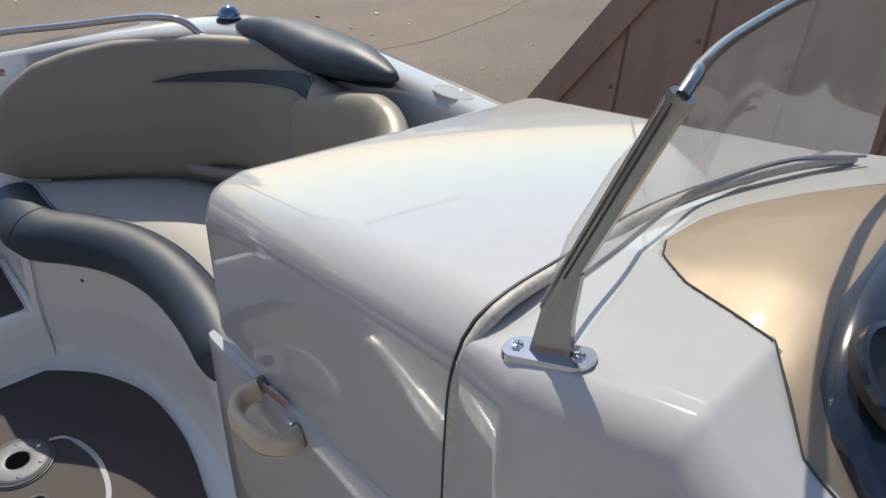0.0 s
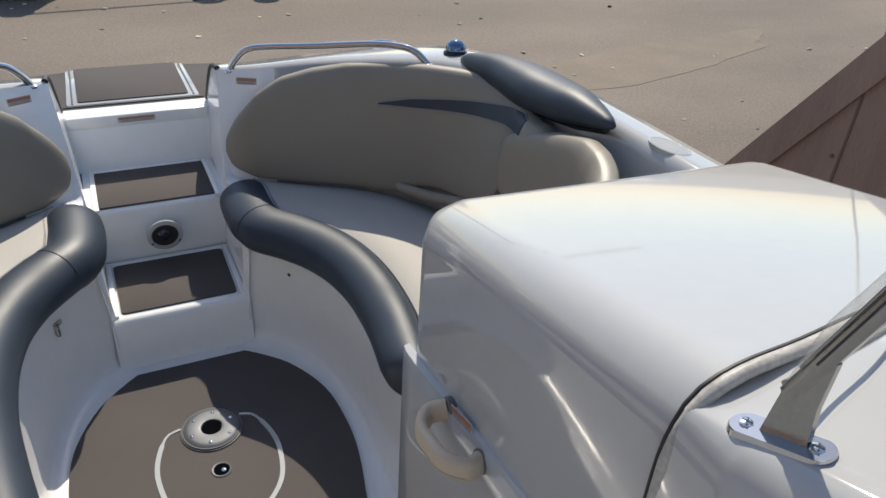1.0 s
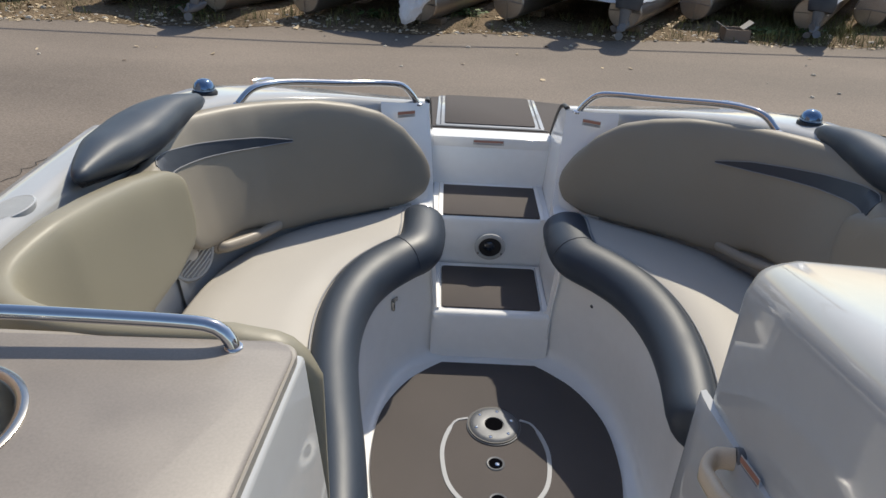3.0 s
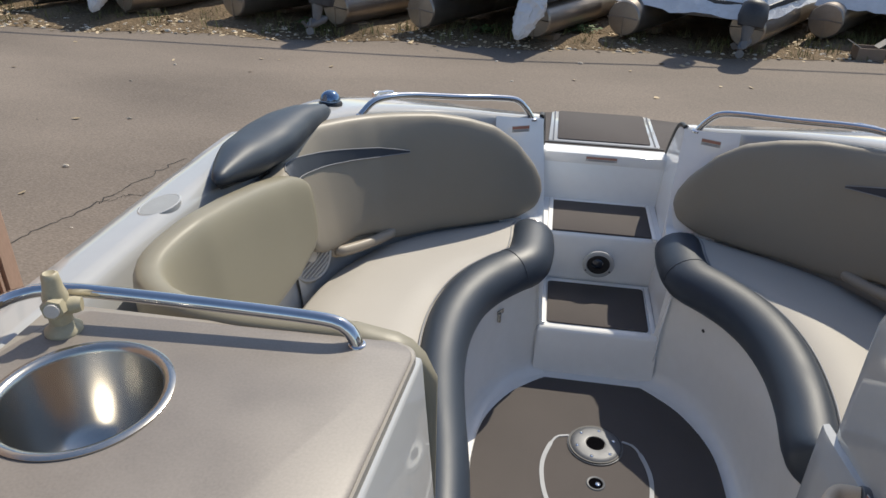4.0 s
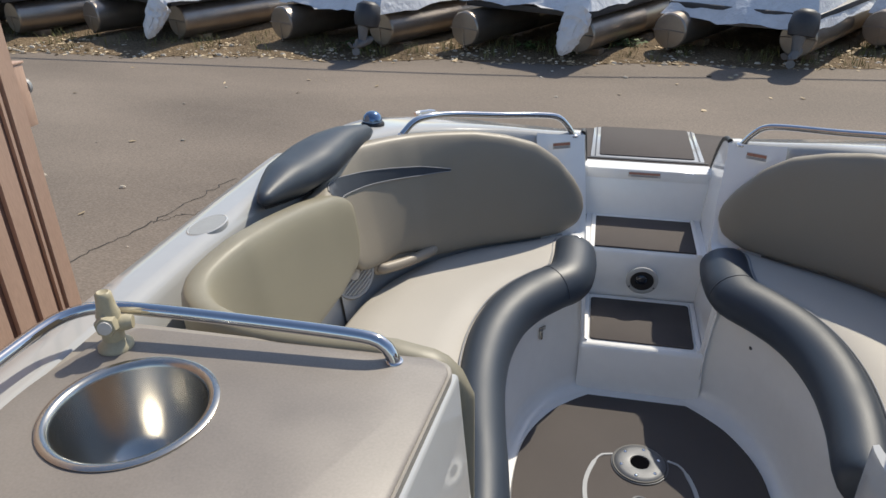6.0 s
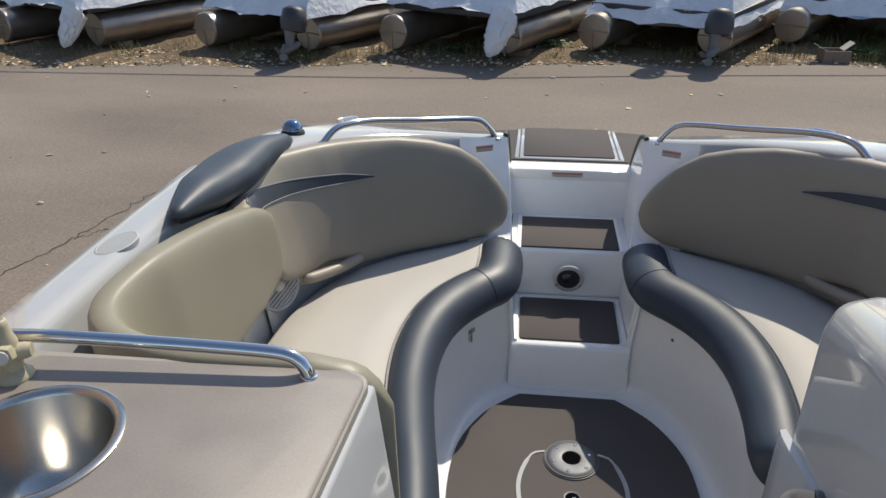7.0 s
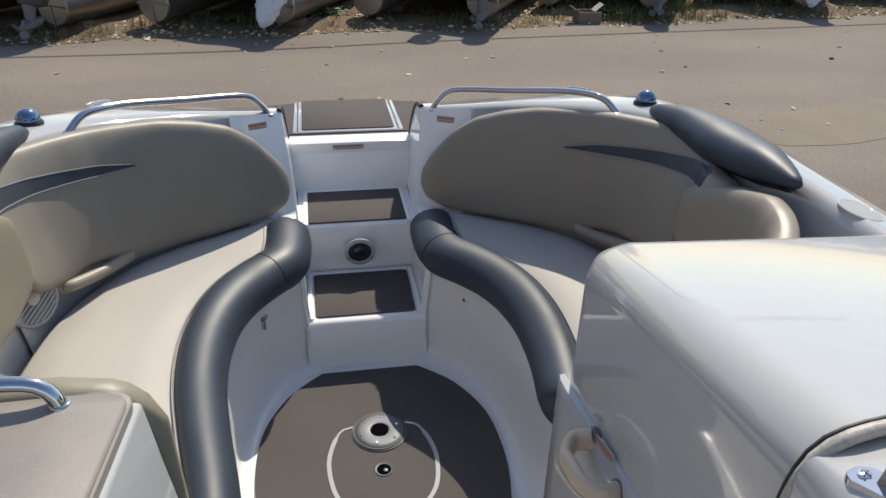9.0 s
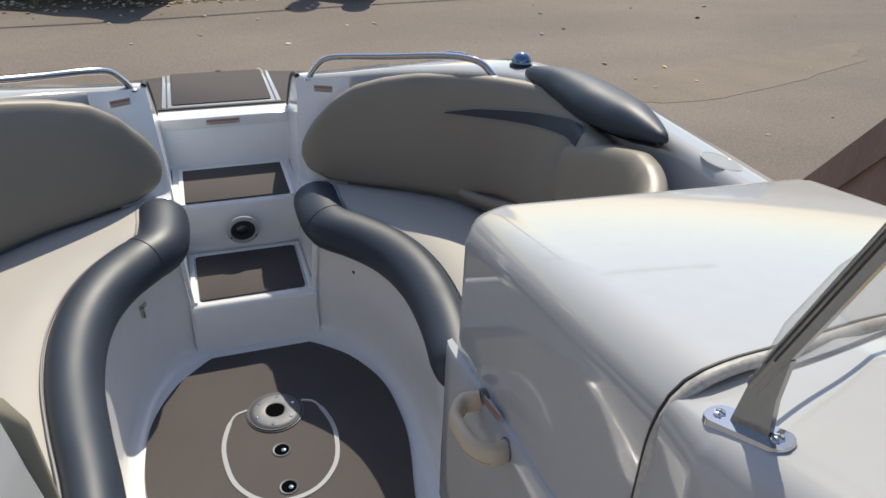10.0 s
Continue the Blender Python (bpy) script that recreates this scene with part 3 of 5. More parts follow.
    # Dark bolster on the coaming.
    pod = thing("coaming_bolster", "dark slate padded vinyl bolster on the white coaming", "bolster", group="coaming bolsters")
    cen = curve(side(s, [(1.035, 0.405, 1.005), (1.065, 0.32, 1.012), (1.10, 0.19, 1.018), (1.115, 0.05, 1.018), (1.12, -0.10, 1.028), (1.112, -0.24, 1.042), (1.097, -0.365, 1.052)]), 26)
    rings = []
    for i, p in enumerate(cen):
        u = i / 26
        t = (cen[min(i + 1, 26)] - cen[max(i - 1, 0)]).normalized()
        o = V(s, 0, 0)
        o = (o - t * o.dot(t)).normalized()
        up = o.cross(t)
        up = up if up.z > 0 else -up
        w = interp(u, [0, 0.04, 0.15, 0.35, 0.5, 0.7, 0.88, 0.97, 1], [0.010, 0.026, 0.052, 0.084, 0.092, 0.076, 0.040, 0.020, 0.008])
        h = interp(u, [0, 0.04, 0.2, 0.45, 0.75, 0.95, 1], [0.012, 0.03, 0.05, 0.06, 0.050, 0.022, 0.008])
        ring = []
        for k in range(20):
            a = k * math.tau / 20
            ca, sa = math.cos(a), math.sin(a)
            q = math.copysign(abs(ca) ** 0.85, ca)
            down = 1.15 if (ca < 0 and sa < 0) else 1.0
            ring.append(p + o * (w * q) + up * (h * sa * down + 0.012))
        rings.append(ring)
    link("padding", *loft(rings), SLATE, pod, smooth=80)
    low = [[r[13] + V(0, 0, -0.004), r[15] + V(0, 0, -0.012), r[17] + V(0, 0, -0.004), r[15] + V(0, 0, 0.01)] for r in rings[1:-1]]
    link("base_board", *loft(low), BLACK, pod)

    # Seat cushion and its rolled front edge.
    seat = thing("bow_seat_cushion", "cream vinyl bow seat cushion curving round the cockpit", "seat cushion", group="bow seats")
    inner = by_steps(side(s, [(0.335, 0.66, 0), (0.345, 0.45, 0), (0.455, 0.32, 0), (0.54, 0.15, 0), (0.575, -0.05, 0), (0.565, -0.30, 0), (0.52, -0.55, 0), (0.47, -0.90, 0)]), 6)
    outer = by_steps(side(s, [(0.345, 0.765, 0), (0.50, 0.675, 0), (0.70, 0.555, 0), (0.87, 0.395, 0), (0.975, 0.18, 0), (1.02, -0.08, 0), (1.03, -0.45, 0), (1.03, -0.92, 0)]), 6)
    rings = []
    for a, b in zip(inner, outer):
        d = (b - a).normalized()
        rings.append([a + V(0, 0, 0.40), a + V(0, 0, 0.495), a + d * 0.012 + V(0, 0, 0.508), a.lerp(b, 0.3) + V(0, 0, 0.517), a.lerp(b, 0.7) + V(0, 0, 0.515), b - d * 0.03 + V(0, 0, 0.508), b - d * 0.008 + V(0, 0, 0.49), b + V(0, 0, 0.40)])
    link("padding", *loft(rings), CREAM, seat, smooth=70)

    bol = thing("seat_bolster", "dark slate rolled vinyl front edge of the bow seat", "bolster", group="seat bolsters")
    cen = [(0.287, 0.69), (0.283, 0.53), (0.300, 0.415), (0.375, 0.325), (0.445, 0.225), (0.495, 0.10), (0.52, -0.06), (0.515, -0.25), (0.485, -0.44), (0.448, -0.62), (0.42, -0.80), (0.40, -0.98)]
    if s > 0:
        cen = cen[:8] + [(0.487, -0.43), (0.476, -0.49)]
    cen = curve(side(s, [(x, y, 0.475) for x, y in cen]), 60)
    rings = []
    for i, p in enumerate(cen):
        t = (cen[min(i + 1, 60)] - cen[max(i - 1, 0)]).normalized()
        o = V(t.y, -t.x, 0)
        o = o if o.dot(V(p.x, p.y + 0.15, 0)) > 0 else -o
        u = i / 60
        w = interp(u, [0, 0.012, 0.04, 0.3, 0.55, 0.8, 1], [0.074, 0.085, 0.088, 0.082, 0.072, 0.062, 0.058])
        if s > 0:
            w = interp(u, [0, 0.015, 0.05, 0.4, 0.75, 0.93, 0.97, 0.99, 1], [0.074, 0.085, 0.088, 0.082, 0.074, 0.070, 0.062, 0.048, 0.026])
        if abs(u - 0.2) < 0.012:
            w -= 0.0025
        hh = interp(u, [0, 0.012, 0.04, 1], [0.058, 0.068, 0.072, 0.068])
        rings.append([p + o * (w * math.copysign(abs(math.cos(a)) ** 0.9, math.cos(a))) + V(0, 0, hh * math.sin(a) + 0.012 * math.cos(a)) for a in (k * math.tau / 20 for k in range(20))])
    link("padding", *loft(rings), SLATE, bol, smooth=80)
    link("piping", *tube([r[0] + V(0, 0, 0.028) for r in rings], 0.0035, 6), PIPING, bol)
    k = 12
    link("seam", *tube([v for v in rings[k][1:11]], 0.0022, 6), SLATE_FLAT, bol)

    # Stainless grab rail on the coaming.
    rail = thing("bow_grab_rail", "polished stainless grab rail on the bow coaming", "grab rail", group="bow grab rails")
    path = curve(side(s, [(0.335, 0.965, 0.865), (0.36, 0.955, 0.905), (0.40, 0.935, 0.945), (0.47, 0.895, 0.962), (0.62, 0.79, 0.985), (0.78, 0.66, 1.018), (0.86, 0.575, 1.030), (0.905, 0.525, 1.022), (0.94, 0.485, 0.985)]), 48)
    link("tube", *tube(path, 0.0125, 14), STEEL, rail, smooth=80)
    for q in (path[0], path[-1]):
        link("foot", *lathe([(0.024, -0.002), (0.024, 0.004), (0.016, 0.009)], q - V(0, 0, 0.004), 20), STEEL, rail)

    # Dome light and cleat.
    dome = thing("deck_dome", "smoked blue chrome dome on a black base", "deck light", group="deck domes")
    c = V(s * 1.06, 0.51, 1.000)
    link("base", *lathe([(0.043, -0.01), (0.044, 0.012), (0.040, 0.018)], c, 28), BLACK, dome)
    link("dome", *lathe([(0.037, 0.016), (0.0365, 0.03), (0.031, 0.045), (0.020, 0.055), (0.008, 0.059), (0.001, 0.0595)], c, 28), BLUE_CHROME, dome, smooth=180)
    cl = thing("bow_cleat", "chromed mooring cleat on the bow gunwale", "cleat", group="bow cleats")
    c = V(s * 0.975, 0.985, 0.89)
    d = V(s * -0.5, 0.85, -0.1).normalized()
    link("horn", *tube(curve([c - d * 0.06 + V(0, 0, 0.032), c - d * 0.03 + V(0, 0, 0.036), c + V(0, 0, 0.034), c + d * 0.03 + V(0, 0, 0.034), c + d * 0.06 + V(0, 0, 0.028)], 12), 0.008, 10), STEEL, cl)
    for k in (-1, 1):
        link("post", *lathe([(0.018, -0.02), (0.012, 0.005), (0.010, 0.034)], c + d * 0.03 * k, 14), CHROME, cl)

    # Low black fitting beside the platform.
    bf = thing("bow_fitting", "low oval black fitting beside the bow platform", "deck fitting", group="bow fittings")
    link("body", *loft([[V(s * 0.40 + 0.055 * k * math.cos(a), 1.33 + 0.035 * k * math.sin(a), 0.69 + h) for a in (i * math.tau / 24 for i in range(24))] for k, h in ((1, -0.03), (1, 0.006), (0.8, 0.018), (0.4, 0.024), (0.02, 0.025))]), BLACK, bf, smooth=60)

    # Flat oval cover on the gunwale.
    ov = thing("gunwale_cover", "flat oval grey cover with a white rim on the gunwale", "cover", group="gunwale covers")
    def oval(k, z):
        return [V(s * 1.184 + s * (0.045 * k * math.cos(a) - 0.002 * math.sin(a)), -0.495 + 0.066 * k * math.sin(a), z - 0.0085 - 0.10 * 0.045 * k * math.cos(a)) for a in (i * math.tau / 40 for i in range(40))]
    link("rim", *loft([oval(1.0, 1.025), oval(1.0, 1.0575), oval(0.93, 1.0595), oval(0.86, 1.0575)]), GEL, ov)
    link("cover", *loft([oval(0.9, 1.03), oval(0.88, 1.0585), oval(0.4, 1.059), oval(0.02, 1.0592)]), GREYP, ov, smooth=30)

    # Speaker in the hull side.
    sp = thing("wall_speaker", "round white slotted loudspeaker grille in the seat wall", "loudspeaker", group="wall loudspeakers")
    ax = V(-s * 0.86, -0.48, 0.16).normalized()
    c = V(s * 1.024, 0.085, 0.610)
    link("rim", *lathe([(0.094, -0.02), (0.094, 0.006), (0.088, 0.012), (0.080, 0.010), (0.078, 0.004)], c, 40, ax), GEL, sp)
    link("backing", *lathe([(0.079, -0.01), (0.079, 0.003), (0.001, 0.003)], c, 36, ax), VOID, sp)
    xa = V(0, 1, 0.35)
    xa = (xa - ax * xa.dot(ax)).normalized()
    ya = ax.cross(xa)
    for k in range(-5, 6):
        h = 0.0138 * k
        w = math.sqrt(max(0.078**2 - h * h, 0))
        a, b = c + ax * 0.007 + ya * h - xa * w, c + ax * 0.007 + ya * h + xa * w
        link("slat", *tube([a, a.lerp(b, 0.5) + ax * 0.004, b], 0.0036, 6), STICKER, sp)
    link("boss", *lathe([(0.022, 0.004), (0.022, 0.012), (0.014, 0.016), (0.001, 0.017)], c, 20, ax), STICKER, sp)

    # Tan grab handle under the backrest, its shade put into the colour.
    gh = thing("grab_bar", "tan moulded grab handle low on the seat wall", "grab handle", group="seat wall handles")
    p0, p1 = V(s * 0.962, 0.185, 0.585), V(s * 0.825, 0.42, 0.558)
    o = V(-s * 0.8, -0.55, 0).normalized()
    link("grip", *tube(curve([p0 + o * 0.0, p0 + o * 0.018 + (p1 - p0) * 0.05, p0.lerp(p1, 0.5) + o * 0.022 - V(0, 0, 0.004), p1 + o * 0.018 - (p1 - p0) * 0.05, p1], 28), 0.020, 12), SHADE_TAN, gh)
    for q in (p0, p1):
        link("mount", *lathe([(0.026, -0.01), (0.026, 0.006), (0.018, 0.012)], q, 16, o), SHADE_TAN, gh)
    hk = thing("cushion_clip", "small tan clip at the foot of the corner backrest", "clip", group="cushion clips")
    part("body", block((0.02, 0.05, 0.06), (s * 1.0, -0.33, 0.665), 0.006, turn=Matrix.Rotation(0.4 * s, 4, "Y")), SHADE_TAN, hk)

    # Dark strap edging at the coaming's end.
    ed = thing("coaming_edging", "black rubber edging down the end of the coaming", "edging", group="coaming edgings")
    link("edging", *tube(curve(side(s, [(0.295, 1.0, 0.862), (0.293, 1.07, 0.852), (0.29, 1.13, 0.822), (0.285, 1.19, 0.745), (0.28, 1.235, 0.662)]), 18), 0.011, 10), BLACK, ed)

    # Small fittings on the seat wall.
    if s > 0:
        sc = thing("wall_stud", "small dark stud on the seat wall", "stud")
        link("stud", *lathe([(0.008, -0.004), (0.008, 0.003), (0.004, 0.005)], (0.362, 0.318, 0.327), 14, (-0.75, -0.6, 0.1)), DARKM, sc)
    else:
        cp = thing("wall_clip", "small stainless clip on the seat wall", "clip")
        part("plate", block((0.035, 0.006, 0.018), (-0.375, 0.285, 0.335), 0.003, turn=Matrix.Rotation(0.9, 4, "Z")), BRUSHED, cp)
        part("hook", block((0.012, 0.014, 0.04), (-0.378, 0.275, 0.315), 0.004, turn=Matrix.Rotation(0.9, 4, "Z")), BRUSHED, cp)


# ---- port console with its counter and sink ----
def moulded(corners_low, corners_high, bevel, seg=6, flush_y=None):
    """A moulded body from two rings of corners, its edges rounded."""
    bm = bmesh.new()
    lo = [bm.verts.new(p) for p in corners_low]
    hi = [bm.verts.new(p) for p in corners_high]
    bm.faces.new(lo[::-1])
    bm.faces.new(hi)
    n = len(lo)
    for i in range(n):
        bm.faces.new((lo[i], lo[(i + 1) % n], hi[(i + 1) % n], hi[i]))
    edges = [e for e in bm.edges if not (e.verts[0] in lo and e.verts[1] in lo)]
    if flush_y is not None:
        edges = [e for e in edges if any(abs(v.co.y - flush_y) > 1e-4 for v in e.verts)]
    bmesh.ops.bevel(bm, geom=edges, offset=bevel, segments=seg, profile=0.5, affect="EDGES", clamp_overlap=True)
    return bm


CT = 1.067
pc = thing("port_console", "white moulded console with a taupe stone-look worktop", "console")
part("body", moulded([(-0.40, -0.80, 0.0), (-1.16, -0.80, 0.0), (-1.16, -2.6, 0.0), (-0.44, -2.6, 0.0)],
                     [(-0.447, -0.965, 1.048), (-1.16, -0.965, 1.048), (-1.16, -2.6, 1.048), (-0.57, -2.6, 1.048)], 0.012, 3), GEL, pc)
part("edge_band", slab(round_poly([(-0.453, -0.957), (-1.14, -0.957), (-1.16, -2.55), (-0.576, -2.55)][::-1], 0.045, 8), 1.02, CT - 0.004, 0.005), EDGE, pc, "beige worktop edge")
top_ = round_poly([(-0.458, -0.962), (-1.095, -0.975), (-1.145, -1.16), (-1.15, -2.5), (-0.578, -2.5)][::-1], 0.05, 8)
SINK = V(-0.94, -1.19, CT)
bm = slab(top_, CT - 0.025, CT, 0.004, 2)
ob = part("worktop", bm, COUNTER, pc, "taupe stone-look worktop")
# Opening for the sink.
cut = bpy.data.meshes.new("cut")
cv, cf = lathe([(0.122, -0.06), (0.122, 0.05)], SINK, 48)
cut.from_pydata([tuple(p) for p in cv], [], cf)
cutter = bpy.data.objects.new("cut", cut)
scene.collection.objects.link(cutter)
for nm in ("worktop", "edge_band", "body"):
    o = next(c for c in pc.children if c.name.split(".")[0] == nm)
    md = o.modifiers.new("opening", "BOOLEAN")
    md.object, md.operation, md.solver = cutter, "DIFFERENCE", "EXACT"
    dg = bpy.context.evaluated_depsgraph_get()
    if nm == "body":
        cv, cf = lathe([(0.122, -0.22), (0.122, 0.05)], SINK, 48)
        cut.clear_geometry()
        cut.from_pydata([tuple(p) for p in cv], [], cf)
        dg.update()
    dg.update()
    me = bpy.data.meshes.new_from_object(o.evaluated_get(dg))
    o.modifiers.clear()
    o.data = me
bpy.data.objects.remove(cutter)

sk = thing("round_sink", "round brushed stainless steel sink bowl let into the worktop", "sink")
link("rim", *lathe([(0.139, 0.0005), (0.139, 0.003), (0.133, 0.006), (0.124, 0.004), (0.119, -0.002), (0.118, -0.008)], SINK, 64, caps=False), BRUSHED, sk, smooth=60)
link("bowl", *lathe([(0.1185, -0.006), (0.113, -0.03), (0.100, -0.07), (0.080, -0.115), (0.058, -0.142), (0.030, -0.150), (0.002, -0.151)], SINK, 64, caps=False), BRUSHED, sk, smooth=180)
link("drain", *lathe([(0.024, -0.1495), (0.022, -0.147), (0.016, -0.1485), (0.001, -0.1485)], SINK, 24), CHROME, sk)

fc = thing("galley_faucet", "small khaki plastic galley faucet with a side tap", "faucet")
F0 = V(-1.068, -1.038, CT)
link("base", *lathe([(0.031, 0.0), (0.031, 0.006), (0.024, 0.012), (0.019, 0.02)], F0, 28), KHAKI, fc, smooth=60)
link("column", *lathe([(0.019, 0.015), (0.020, 0.05), (0.021, 0.07), (0.017, 0.085), (0.0145, 0.105), (0.014, 0.112), (0.010, 0.115), (0.005, 0.112)], F0, 24), KHAKI, fc, smooth=60)
tap = V(0.35, -0.93, 0.1).normalized()
link("tap", *lathe([(0.021, 0.0), (0.021, 0.022), (0.018, 0.03)], F0 + V(0, 0, 0.056), 6, tap), KHAKI, fc, smooth=30)
link("tap_cap", *lathe([(0.013, 0.028), (0.012, 0.034), (0.001, 0.035)], F0 + V(0, 0, 0.056), 16, tap), STICKER, fc, "pale tap cap")
link("outlet", *tube([F0 + V(0.010, 0, 0.05), F0 + V(0.026, 0.01, 0.05), F0 + V(0.036, 0.014, 0.05)], 0.015, 12, [1, 1, 0.8]), KHAKI, fc)

cr = thing("worktop_rail", "polished stainless rail along the worktop edge", "rail")
path = curve([(-0.560, -0.983, CT - 0.004), (-0.568, -0.979, CT + 0.016), (-0.59, -0.976, CT + 0.034), (-0.64, -0.976, CT + 0.041), (-0.80, -0.980, CT + 0.047), (-1.00, -0.988, CT + 0.053), (-1.10, -0.997, CT + 0.054), (-1.15, -1.02, CT + 0.052), (-1.175, -1.07, CT + 0.050), (-1.185, -1.20, CT + 0.048), (-1.19, -1.45, CT + 0.046), (-1.192, -1.75, CT + 0.044), (-1.192, -1.80, CT + 0.02), (-1.192, -1.81, CT - 0.01)], 90)
link("tube", *tube(path, 0.0125, 14), STEEL, cr, smooth=80)
for q in (path[0], path[-1]):
    link("flange", *lathe([(0.016, -0.012), (0.016, 0.001), (0.0145, 0.003), (0.0125, 0.0035)], V(q.x, q.y, CT), 20), STEEL, cr, smooth=50)

# ---- starboard console: hood, helm and windscreen ----
hd = thing("starboard_console", "white glossy moulded console hood with rounded edges", "console")
YA = -1.415
bm = moulded([(0.375, -0.655, 0.0), (0.365, YA, 0.0), (1.22, YA, 0.0), (1.22, -0.655, 0.0)],
             [(0.358, -0.695, 1.145), (0.335, YA, 1.300), (1.27, YA, 1.235), (1.27, -0.685, 1.105)], 0.085, 12, YA)
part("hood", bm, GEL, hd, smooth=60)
# Moulded strake that climbs aft along the inner face.
rings = []
for u in (0, 0.03, 0.1, 0.3, 0.6, 1.0):
    y, z = -0.70 - 0.71 * u, 0.775 + 0.125 * u
    d = 0.014 * min(u / 0.06 + 0.15, 1)
    x = 0.356 - 0.006 * u
    rings.append([V(x + 0.01, y, z + 0.016), V(x - d * 0.6, y, z + 0.012), V(x - d, y, z), V(x - d, y, z - 0.20), V(x - d * 0.3, y, z - 0.5), V(x + 0.02, y, z - 0.5)])
link("lower_flank", *loft(rings), GEL, hd, smooth=35)
# Gasket in the joint between hood and helm.
seam = curve([(0.350, YA - 0.008, 0.45), (0.344, YA - 0.008, 0.90), (0.338, YA - 0.008, 1.12), (0.337, YA - 0.010, 1.212), (0.357, YA - 0.011, 1.270), (0.408, YA - 0.010, 1.292), (0.50, YA - 0.008, 1.297), (0.65, YA + 0.004, 1.297), (0.82, YA + 0.0, 1.287), (1.00, YA - 0.03, 1.28), (1.14, YA - 0.07, 1.27)], 70)
link("gasket", *tube(seam, 0.0085, 10), GASKET, hd, smooth=80)
link("gasket_gap", *tube([p + V(-0.003, 0.009, 0.003) for p in seam], 0.003, 6), BLACK, hd)

hm = thing("helm_console", "white moulded helm with a gold metallic dash", "helm")
def helm_top(x, y):
    """The raked helm top: it climbs aft as far as its crest, then falls away."""
    z = 1.284 + 0.165 * (min(x, 0.56) - 0.358) - 0.10 * max(x - 0.56, 0) - 0.257 * (max(y, -1.662) + 1.48)
    return z - 0.25 * max(-1.662 - y, 0) - 9.0 * max(-1.77 - y, 0) ** 2


DASH_Y = [-2.0, -1.735, -1.661, -1.612, -1.547, -1.499, -1.475, -1.468]
DASH_X = [0.36, 0.408, 0.486, 0.506, 0.531, 0.565, 0.611, 0.69]
dash_left = lambda y: interp(y, DASH_Y, DASH_X)
dash_front = lambda x: -1.468 - 0.9 * max(x - 0.70, 0) ** 2
rings = []
for y in [YA - 0.010, YA - 0.02] + [-1.45 - 0.00625 * i for i in range(80)]:
    xc = interp(y, [-2.0, -1.80, -1.74, -1.665, -1.60, -1.54, -1.48, -1.425], [0.345, 0.350, 0.364, 0.386, 0.382, 0.372, 0.354, 0.350])
    xf = interp(y, [-2.0, -1.74, -1.665, -1.60, -1.50, -1.425], [0.31, 0.322, 0.340, 0.332, 0.324, 0.332])
    drop = interp(y, [-1.74, -1.60, -1.425], [0.05, 0.06, 0.055])
    zc = helm_top(xc, y)
    ring = [V(0.37, y, 0.0), V(xf + 0.006, y, zc - 0.40), V(xf, y, zc - 0.20)]
    ring += [V(xf + (xc - xf) * (1 - math.cos(a)), y, zc - drop * (1 - math.sin(a)) - 0.001) for a in (radians(q) for q in range(0, 91, 10))]
    x_in = ring[-1].x + 0.004
    for k in range(91):
        x = x_in + (1.23 - x_in) * k / 90
        z = helm_top(x, y)
        z -= min(max(min(dash_front(x) - y, x - dash_left(y)) - 0.004, 0) * 1.5, 0.05)
        ring.append(V(x, y, z))
    ring += [V(1.245, y, helm_top(1.2, y) - 0.07), V(1.245, y, 0.0)]
    rings.append(ring)
link("body", *loft(rings), GEL, hm, smooth=50)
# Gold dash: a domed pod standing out of the helm.
ND = 28
smooth3 = lambda f: [(f(max(k - 1, 0) / ND) + 2 * f(k / ND) + f(min(k + 1, ND) / ND)) / 4 for k in range(ND + 1)]
dz_ = smooth3(lambda u: interp(u, [0, 0.067, 0.17, 0.313, 0.42, 0.5, 0.58, 0.75, 1.0], [1.322, 1.325, 1.333, 1.345, 1.352, 1.342, 1.322, 1.27, 1.10]))
rings = []
for i in range(ND + 1):
    u = (i / ND) ** 1.25
    y, z0 = -1.468 - 0.46 * u, interp(u, [k / ND for k in range(ND + 1)], dz_)
    xl = dash_left(y)
    ring = []
    for k in range(ND + 1):
        w = (k / ND) ** 1.3
        x = xl + (1.22 - xl) * w
        bulge = (1 - abs(2 * w - 1) ** 2) * 0.055 * min(u / 0.3, 1) ** 0.8
        fall = -0.002 + 0.005 * min(k / 5, 1) * min(i / 4, 1)
        ring.append(V(x, y + (dash_front(x) + 1.468) * (1 - u), z0 - 0.10 * max(x - 0.56, 0) + fall + bulge))
    ring += [V(1.22, y, z0 - 0.12), V(xl, y, z0 - 0.12)]
    rings.append(ring)
link("gold_dash", *loft(rings), GOLD, hm, "gold metallic dash pod", smooth=60)
edge_line = [rings[0][k] for k in range(ND - 4, 0, -1)] + [r[0] for r in rings]
link("dash_gap", *tube([V(p.x - 0.001, p.y + 0.001, helm_top(p.x, p.y) + 0.0008) for p in edge_line], 0.0011, 6), DARKM, hm)
# Gauge panel, raised over the after half of the dash.
def dash_point(u, w, lift):
    k = u * ND
    a, b = rings[int(k)], rings[min(int(k) + 1, ND)]
    q = w * ND
    i0, i1 = int(q), min(int(q) + 1, ND)
    p = a[i0].lerp(a[i1], q - i0).lerp(b[i0].lerp(b[i1], q - i0), k - int(k))
    return p + V(0, -0.6, 0.8) * lift


